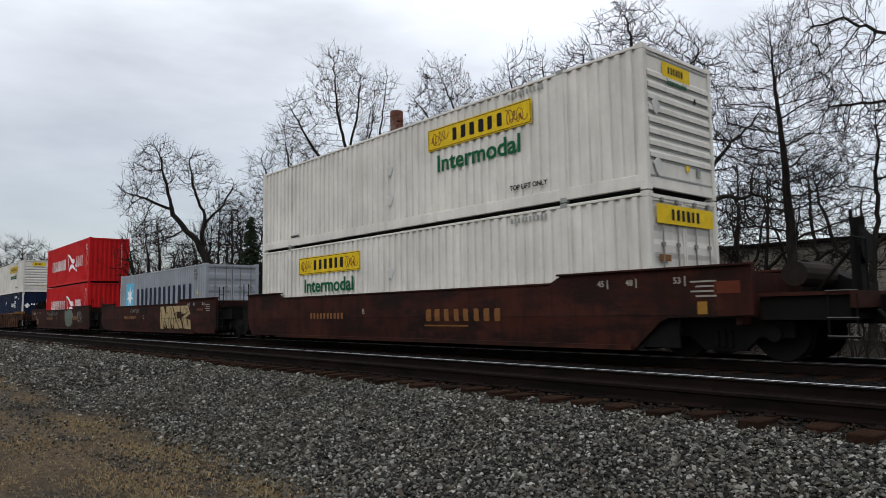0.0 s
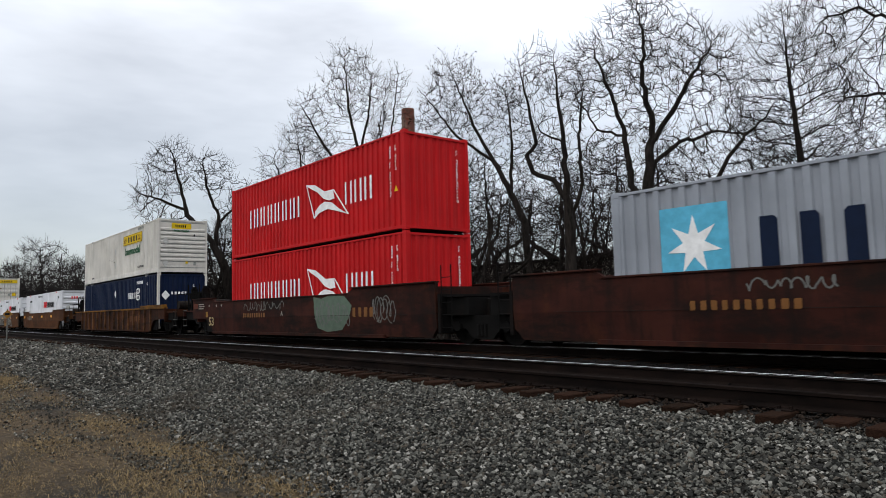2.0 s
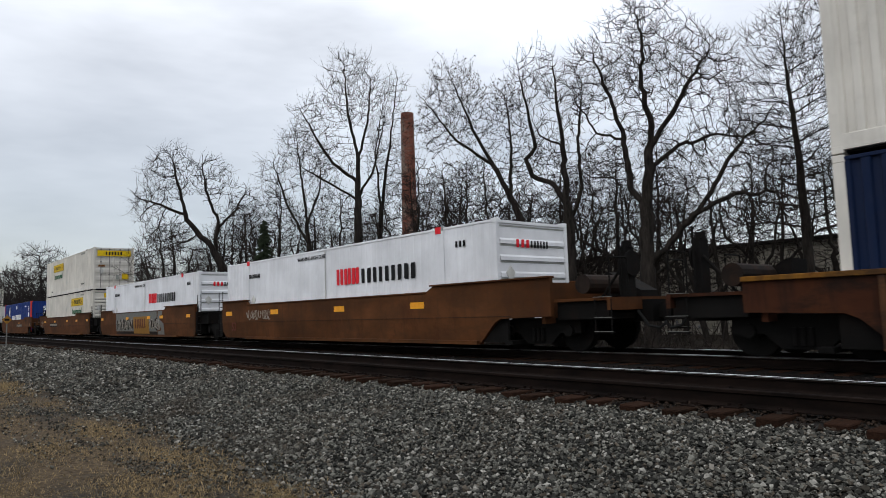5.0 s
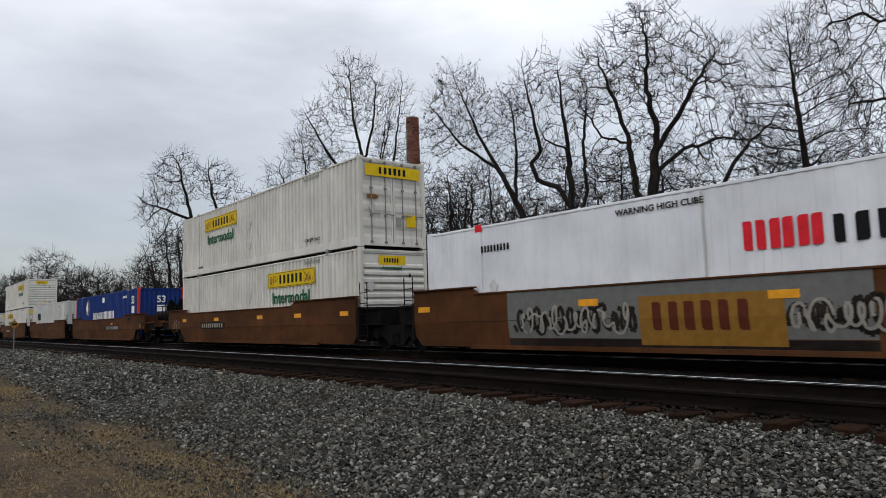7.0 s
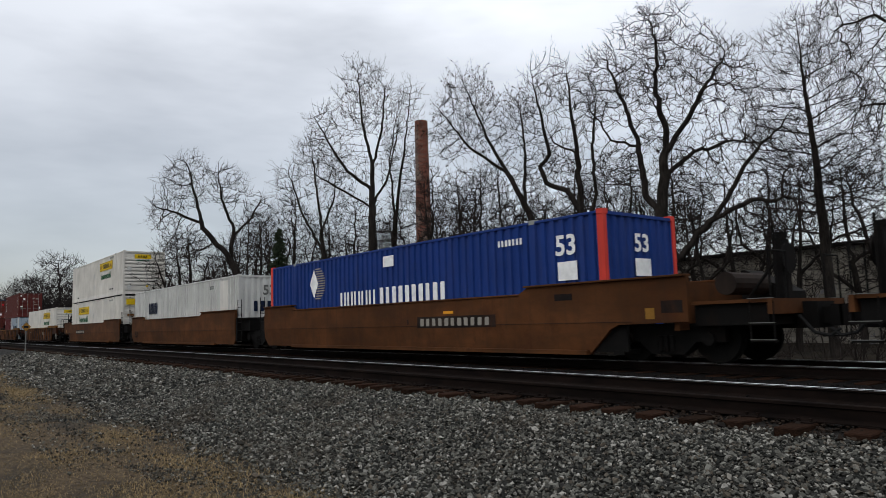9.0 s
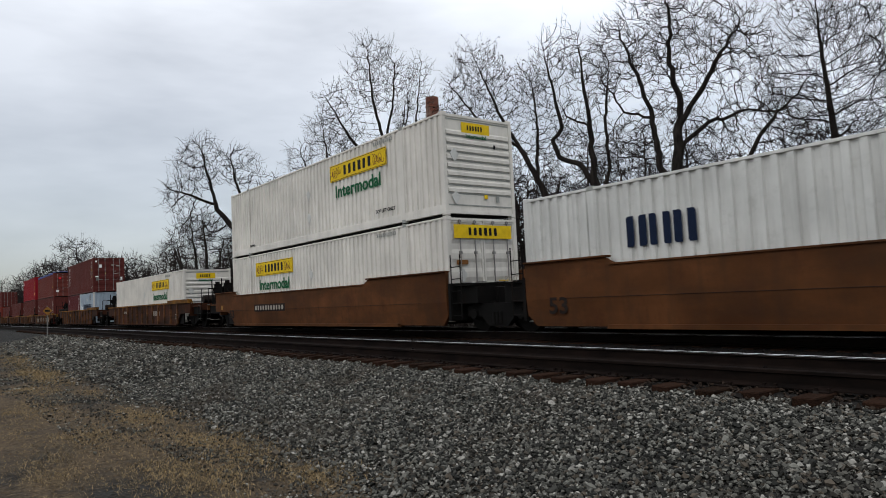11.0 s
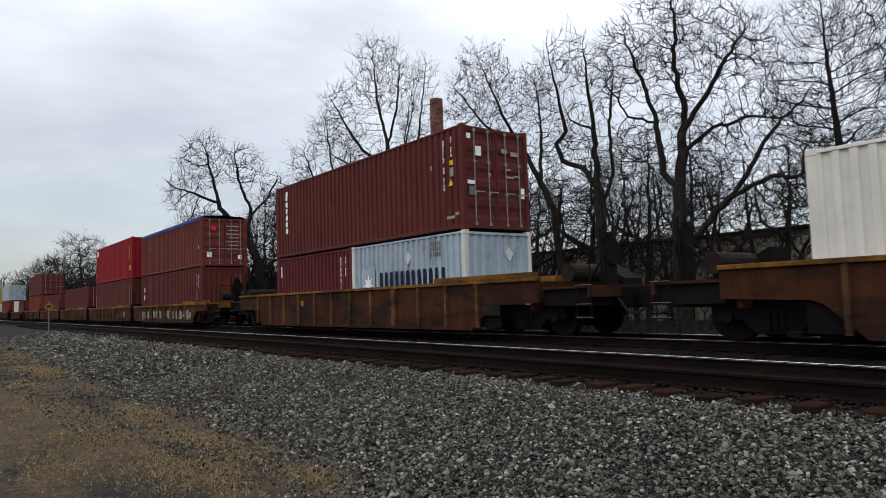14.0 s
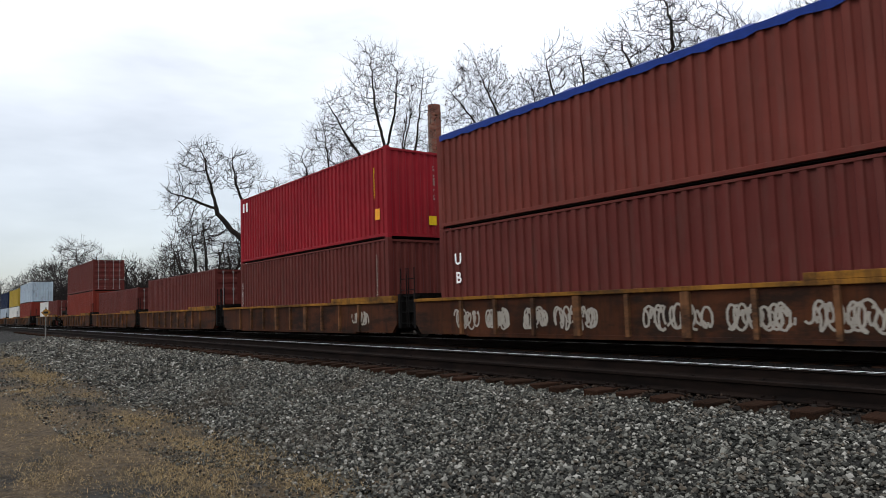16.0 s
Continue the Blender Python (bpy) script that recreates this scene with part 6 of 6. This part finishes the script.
for k, pts in enumerate((((-6.6, 0.32), (-6.5, 1.36), (-6.1, 1.36), (-5.75, 0.95), (-5.7, 1.36), (-5.3, 1.36), (-5.2, 0.34), (-5.65, 0.34), (-5.8, 0.6), (-5.95, 0.34), (-6.15, 0.62), (-6.2, 0.32)),
                         ((-5.5, 1.36), (-4.95, 1.36), (-4.2, 0.34), (-4.75, 0.34), (-4.85, 0.5), (-5.0, 0.34)),
                         ((-4.85, 1.36), (-3.95, 1.36), (-4.0, 1.1), (-4.4, 1.1), (-4.35, 0.8), (-3.9, 0.8), (-3.75, 0.36), (-4.1, 0.36), (-4.3, 0.62)),
                         ((-3.9, 1.36), (-3.0, 1.36), (-2.75, 1.0), (-3.3, 0.82), (-2.75, 0.72), (-2.75, 0.32), (-3.6, 0.36), (-3.75, 0.82), (-3.15, 1.02), (-3.85, 1.0)))):
    outline_part("spray_letter", root, [(h + a, b) for a, b in pts], y - 0.0005 * k, "cream", "cream spray-painted block shape with dark edge", 0.004)
spray(root, h - 6.6, h - 2.8, y - 0.006, 0.34, 1.34, "black", 140, 16, 0.025)
letters("C", 0.22, "faded_white", root, h - 9.0, y - 0.004, 0.87)
marks("small_print", root, h - 12.2, 0.78, 10, 0.16, 0.17, "gold_letter", y - 0.001, seed=123)
spray(root, h - 11.2, h - 9.7, y, 1.0, 1.38, "spray_grey", 124, 12, 0.03)
capacity_marks(root, h, y)
flat_panel("reflector", root, h - 2.0, h - 1.3, y - 0.002, 1.12, 1.22, "rust_letter")
root, h, y = wagon(-46.5, -64.0, "car_maroon", OX + "with pale green spray paint", ("joint", "coupler"))
outline_part("spray_letter", root, [(h - 6.4, 1.42), (h - 5.9, 1.35), (h - 5.4, 1.44), (h - 4.5, 1.4), (h - 4.05, 1.1), (h - 4.2, 0.75), (h - 4.7, 0.35), (h - 5.6, 0.28), (h - 6.2, 0.4), (h - 6.35, 0.9)], y, "mint", "pale green spray-painted cloud", 0.004)
spray(root, h - 6.3, h - 4.2, y - 0.004, 0.4, 1.36, "spray_grey", 126, 14, 0.035)
spray(root, h - 2.9, h - 1.9, y, 0.5, 1.4, "spray_grey", 127, 12, 0.028)
spray(root, h - 12.0, h - 8.6, y, 1.0, 1.4, "spray_grey", 128, 20, 0.028)
marks("name_marks", root, h - 4.0, 0.75, 2, 0.5, 0.28, "gold_letter", y - 0.001, bold=0.3, seed=129)
letters("A", 0.22, "faded_white", root, h - 8.7, y - 0.004, 0.9)
marks("small_print", root, h - 12.0, 0.78, 10, 0.16, 0.17, "gold_letter", y - 0.001, seed=130)
letters("53", 0.5, "cream", root, -h + 2.2, y - 0.004, 0.62, wide=1.15)
for d, txt in ((1.95, "53"), (2.75, "48"), (3.3, "45")):
    letters(txt, 0.13, "faded_white", root, -h + d, y - 0.004, 1.3)
flat_panel("reflector", root, -h + 1.58, -h + 1.78, y - 0.002, 0.82, 1.05, "tan_block", "yellow plate")
flat_panel("reflector", root, -h + 0.1, -h + 0.6, y - 0.002, 1.2, 1.42, "rust_letter", "orange-red panel")
for k in range(3):
    flat_panel("data_line", root, -h + 0.7, -h + 1.3 + 0.1 * (k % 2), y - 0.002, 1.18 + 0.09 * k, 1.22 + 0.09 * k, "faded_white")
root, h, y = wagon(-68.02, -87.35, "car_rust", "rusty brown ribbed well wagon with worn orange top chord", ("coupler", "coupler"), True, "chord", low=1.36, bottom=0.16, rib_gap=1.0)
marks("name_marks", root, h - 6.2, 0.66, 3, 0.5, 0.3, "rib_paint", y - 0.001, bold=0.3, gap=0.15, seed=131)
letters("53", 0.36, "faded_white", root, h - 4.2, y - 0.004, 0.85)
BR = "dirty ochre-brown smooth-sided well wagon "
root, h, y = wagon(-91.6, -109.6, "car_brown", BR + "with amber reflectors", ("coupler", "joint"))
letters("53", 0.45, "rust_letter", root, -h + 1.2, y - 0.004, 0.6)
spray(root, -h + 2.4, -h + 4.4, y, 0.85, 1.25, "faded_white", 132, 24, 0.025)
for d in (0.4, 4.5, 9.0, 13.0):
    flat_panel("reflector", root, -h + d, -h + d + 0.6, y - 0.002, 1.05, 1.22, "amber", "amber reflector")
root, h, y = wagon(-112.8, -129.4, "car_brown", BR + "covered by grey spray paint", ("joint", "joint"))
flat_panel("spray_field", root, h - 13.0, h - 5.4, y - 0.001, 0.4, 1.46, "spray_grey", "grey spray-painted field")
flat_panel("spray_field", root, h - 13.0, h - 5.4, y - 0.001, 0.22, 0.385, "car_dull", "dark grey band")
flat_panel("name_block", root, h - 9.45, h - 6.7, y - 0.004, 0.28, 1.2, "tan_block", "ochre block")
marks("name_marks", root, h - 9.15, 0.56, 3, 0.55, 0.52, "rust_letter", y - 0.007, bold=0.3, gap=0.2, seed=133, label="rust red bar lettering")
spray(root, h - 12.7, h - 9.5, y - 0.004, 0.45, 1.1, "car_dull", 134, 22, 0.09)
spray(root, h - 12.6, h - 9.6, y - 0.009, 0.45, 1.12, "faded_white", 135, 22, 0.05)
spray(root, h - 6.6, h - 4.9, y - 0.004, 0.45, 1.1, "car_dull", 136, 14, 0.09)
spray(root, h - 6.6, h - 4.9, y - 0.009, 0.45, 1.12, "faded_white", 137, 14, 0.05)
outline_part("spray_letter", root, [(h - 5.2, 1.46), (h - 4.5, 1.46), (h - 4.55, 1.25), (h - 4.9, 1.2), (h - 4.9, 1.0), (h - 4.3, 0.8), (h - 4.3, 0.25), (h - 5.3, 0.25), (h - 5.3, 0.4), (h - 4.75, 0.45), (h - 4.8, 0.7), (h - 5.25, 0.85)], y - 0.006, "spray_grey", "grey curved spray stroke")
for d in (0.55, 4.4, 6.45, 10.4, 15.9):
    flat_panel("reflector", root, h - d - 0.5, h - d, y - 0.009, 1.06, 1.2, "amber", "amber reflector")
root, h, y = wagon(-132.4, -150.0, "car_brown", BR + "with painted number block", ("joint", "coupler"))
flat_panel("number_block", root, h - 13.1, h - 10.3, y - 0.001, 0.72, 1.02, "car_dull", "dark number block")
marks("small_print", root, h - 12.95, 0.78, 10, 0.2, 0.18, "faded_white", y - 0.006, seed=138)
for d in (0.4, 3.5, 6.6, 11.0, 15.0):
    flat_panel("reflector", root, h - d - 0.5, h - d, y - 0.004, 1.06, 1.2, "amber", "amber reflector")
spray(root, h - 17.0, h - 16.0, y, 0.6, 1.2, "faded_white", 139, 5, 0.02)
root, h, y = wagon(-154.16, -172.4, "car_brown", BR + "with dark number block", ("coupler", "joint"))
flat_panel("number_block", root, h - 8.25, h - 5.1, y - 0.001, 0.74, 1.04, "car_dull", "dark number block")
marks("small_print", root, h - 8.1, 0.79, 11, 0.21, 0.2, "faded_white", y - 0.006, seed=141)
letters("B", 0.18, "car_dull", root, h - 8.7, y - 0.004, 0.9)
flat_panel("reflector", root, h - 7.1, h - 6.7, y - 0.002, 1.1, 1.17, "amber", "amber reflector")
flat_panel("plate", root, h - 0.9, h - 0.7, y - 0.002, 0.84, 1.05, "tan_block", "yellow plate")
flat_panel("plate", root, h - 3.2, h - 2.7, y - 0.002, 1.28, 1.42, "car_dull")
flat_panel("plate", root, h - 0.55, h - 0.1, y - 0.002, 0.95, 1.18, "car_dull")
root, h, y = wagon(-175.4, -191.5, "car_brown", BR + "with a dark numeral", ("joint", "joint"))
letters("53", 0.5, "car_dull", root, -h + 1.0, y - 0.004, 0.62, wide=1.2)
letters("125 T", 0.2, "faded_white", root, -h - 0.55, y + 0.07, 1.3)
root, h, y = wagon(-194.55, -212.6, "car_brown", BR + "with dark numerals", ("joint", "coupler"))
flat_panel("number_block", root, h - 13.32, h - 10.26, y - 0.001, 0.72, 1.02, "car_dull", "dark number block")
marks("small_print", root, h - 13.2, 0.78, 11, 0.21, 0.18, "faded_white", y - 0.006, seed=143)
letters("53", 0.5, "car_dull", root, -h + 2.1, y - 0.004, 0.62, wide=1.2)
flat_panel("plate", root, -h + 0.75, -h + 0.95, y - 0.002, 0.85, 1.05, "tan_block", "yellow plate")
root, h, y = wagon(-216.59, -235.88, "car_rust", "rusty brown ribbed well wagon with yellow-brown top chord", ("coupler", "coupler"), True, "chord", low=1.36, bottom=0.16)
marks("name_marks", root, h - 7.1, 0.66, 3, 0.42, 0.28, "faded_white", y - 0.001, bold=0.32, gap=0.15, seed=145, label="white bar lettering")
letters("53", 0.3, "car_dull", root, h - 4.5, y - 0.004, 0.85)
marks("small_print", root, h - 14.75, 0.86, 9, 0.13, 0.15, "faded_white", y - 0.001, seed=146)
flat_panel("data_plate", root, h - 2.6, h - 2.1, y - 0.002, 0.45, 0.72, "faded_white", "white outlined data plate")
flat_panel("data_plate", root, h - 2.55, h - 2.15, y - 0.005, 0.49, 0.68, "car_dull")
root, h, y = wagon(-240.4, -258.8, "car_rust", "rusty brown ribbed well wagon with patched yellow marks", ("coupler", "coupler"), True, "chord", low=1.36, bottom=0.16)
letters("53", 0.34, "car_dull", root, h - 3.8, y - 0.004, 0.85)
flat_panel("data_plate", root, h - 1.9, h - 1.3, y - 0.002, 0.5, 0.78, "car_dull", "dark data plate")
flat_panel("plate", root, -h + 6.0, -h + 6.3, y - 0.002, 0.85, 1.05, "tan_block", "yellow plate")
LW = "low ribbed brown well wagon with worn yellow top chord"
for k, (a, b, ends) in enumerate(((-263.3, -278.0, ("coupler", "joint")), (-279.0, -293.4, ("joint", "joint")), (-294.6, -308.6, ("joint", "joint")), (-309.8, -323.6, ("joint", "joint")), (-324.8, -339.2, ("joint", "coupler")),
                                  (-342.6, -357.0, ("coupler", "joint")), (-363.2, -377.5, ("joint", "joint")), (-378.4, -392.5, ("joint", "joint")), (-393.6, -408.0, ("joint", "coupler")))):
    root, h, y = wagon(a, b, "car_rust" if k < 5 else "car_dull", LW + (", spray-painted" if k == 0 else ""), ends, True, "chord", low=1.12, high=1.12, bottom=0.16, rib_gap=1.25)
    if k == 0:
        for j, (p, q) in enumerate(((-12.9, -12.0), (-11.6, -10.9), (-10.3, -9.6), (-9.3, -8.2), (-7.0, -5.6), (-5.2, -4.2), (-3.9, -2.6))):
            spray(root, h + p, h + q, y, 0.28, 0.85, "faded_white", 150 + j, 22, 0.045)
        bm = bmesh.new()
        tube(bm, (h - 0.12, -0.3, 2.05), (h - 0.06, -0.3, 2.05), 0.26, 16)
        tube(bm, (h - 0.3, -0.3, 1.2), (h - 0.3, -0.3, 2.15), 0.07, 8)
        tube(bm, (h - 0.3, -0.3, 2.05), (h - 0.12, -0.3, 2.05), 0.1, 8)
        part("hand_brake", bm, "orange_red", root, "red hand brake wheel on a stand")
    if k == 1:
        spray(root, h - 2.6, h - 1.6, y, 0.35, 0.85, "faded_white", 160, 14, 0.045)


settle_marks()


# ---- a small yellow sign beside the line ----
def build_sign():
    root = tagged(new("track_sign"), "small yellow diamond sign on a thin post by the track", "sign")
    root.location = (-46, 5.9, ground_z(-46, 5.9))
    bm = bmesh.new()
    box(bm, -0.03, 0.03, -0.03, 0.03, -0.2, 1.9)
    part("post", bm, "spray_grey", root, "thin grey post")
    bm = bmesh.new()
    prism(bm, [(0, -0.25), (0.25, 0), (0, 0.25), (-0.25, 0)], -0.01, 0.01)
    p = part("plate", bm, "tan_block", root, "yellow diamond plate")
    p.matrix_basis = pose(0.045, 0, 1.6, 0, 0, 70)
    bm = bmesh.new()
    prism(bm, [(-0.12, -0.06), (0.12, -0.06), (0.12, 0.06), (-0.12, 0.06)], -0.016, -0.011)
    q = part("symbol", bm, "black", p)


build_sign()


def motions():
    """Everything on the far track runs past at nearly constant speed; the wheels turn with it."""
    run = lambda t: SPEED * t + GAIN * t * t / 2
    for thing, u, z in MOVING:
        walk(thing, [(t, pose(u + run(t), TRACK_Y, z)) for t in (0, 4, 8, 12, 16)])
    for k, (ws, x) in enumerate(WHEELSETS):
        turn = [(f / FPS, pose(x, 0, 0.46, 0, math.degrees(run(f / FPS) / 0.46), 0)) for f in range(int(16 * FPS) + 1)]
        walk(ws, turn)


motions()
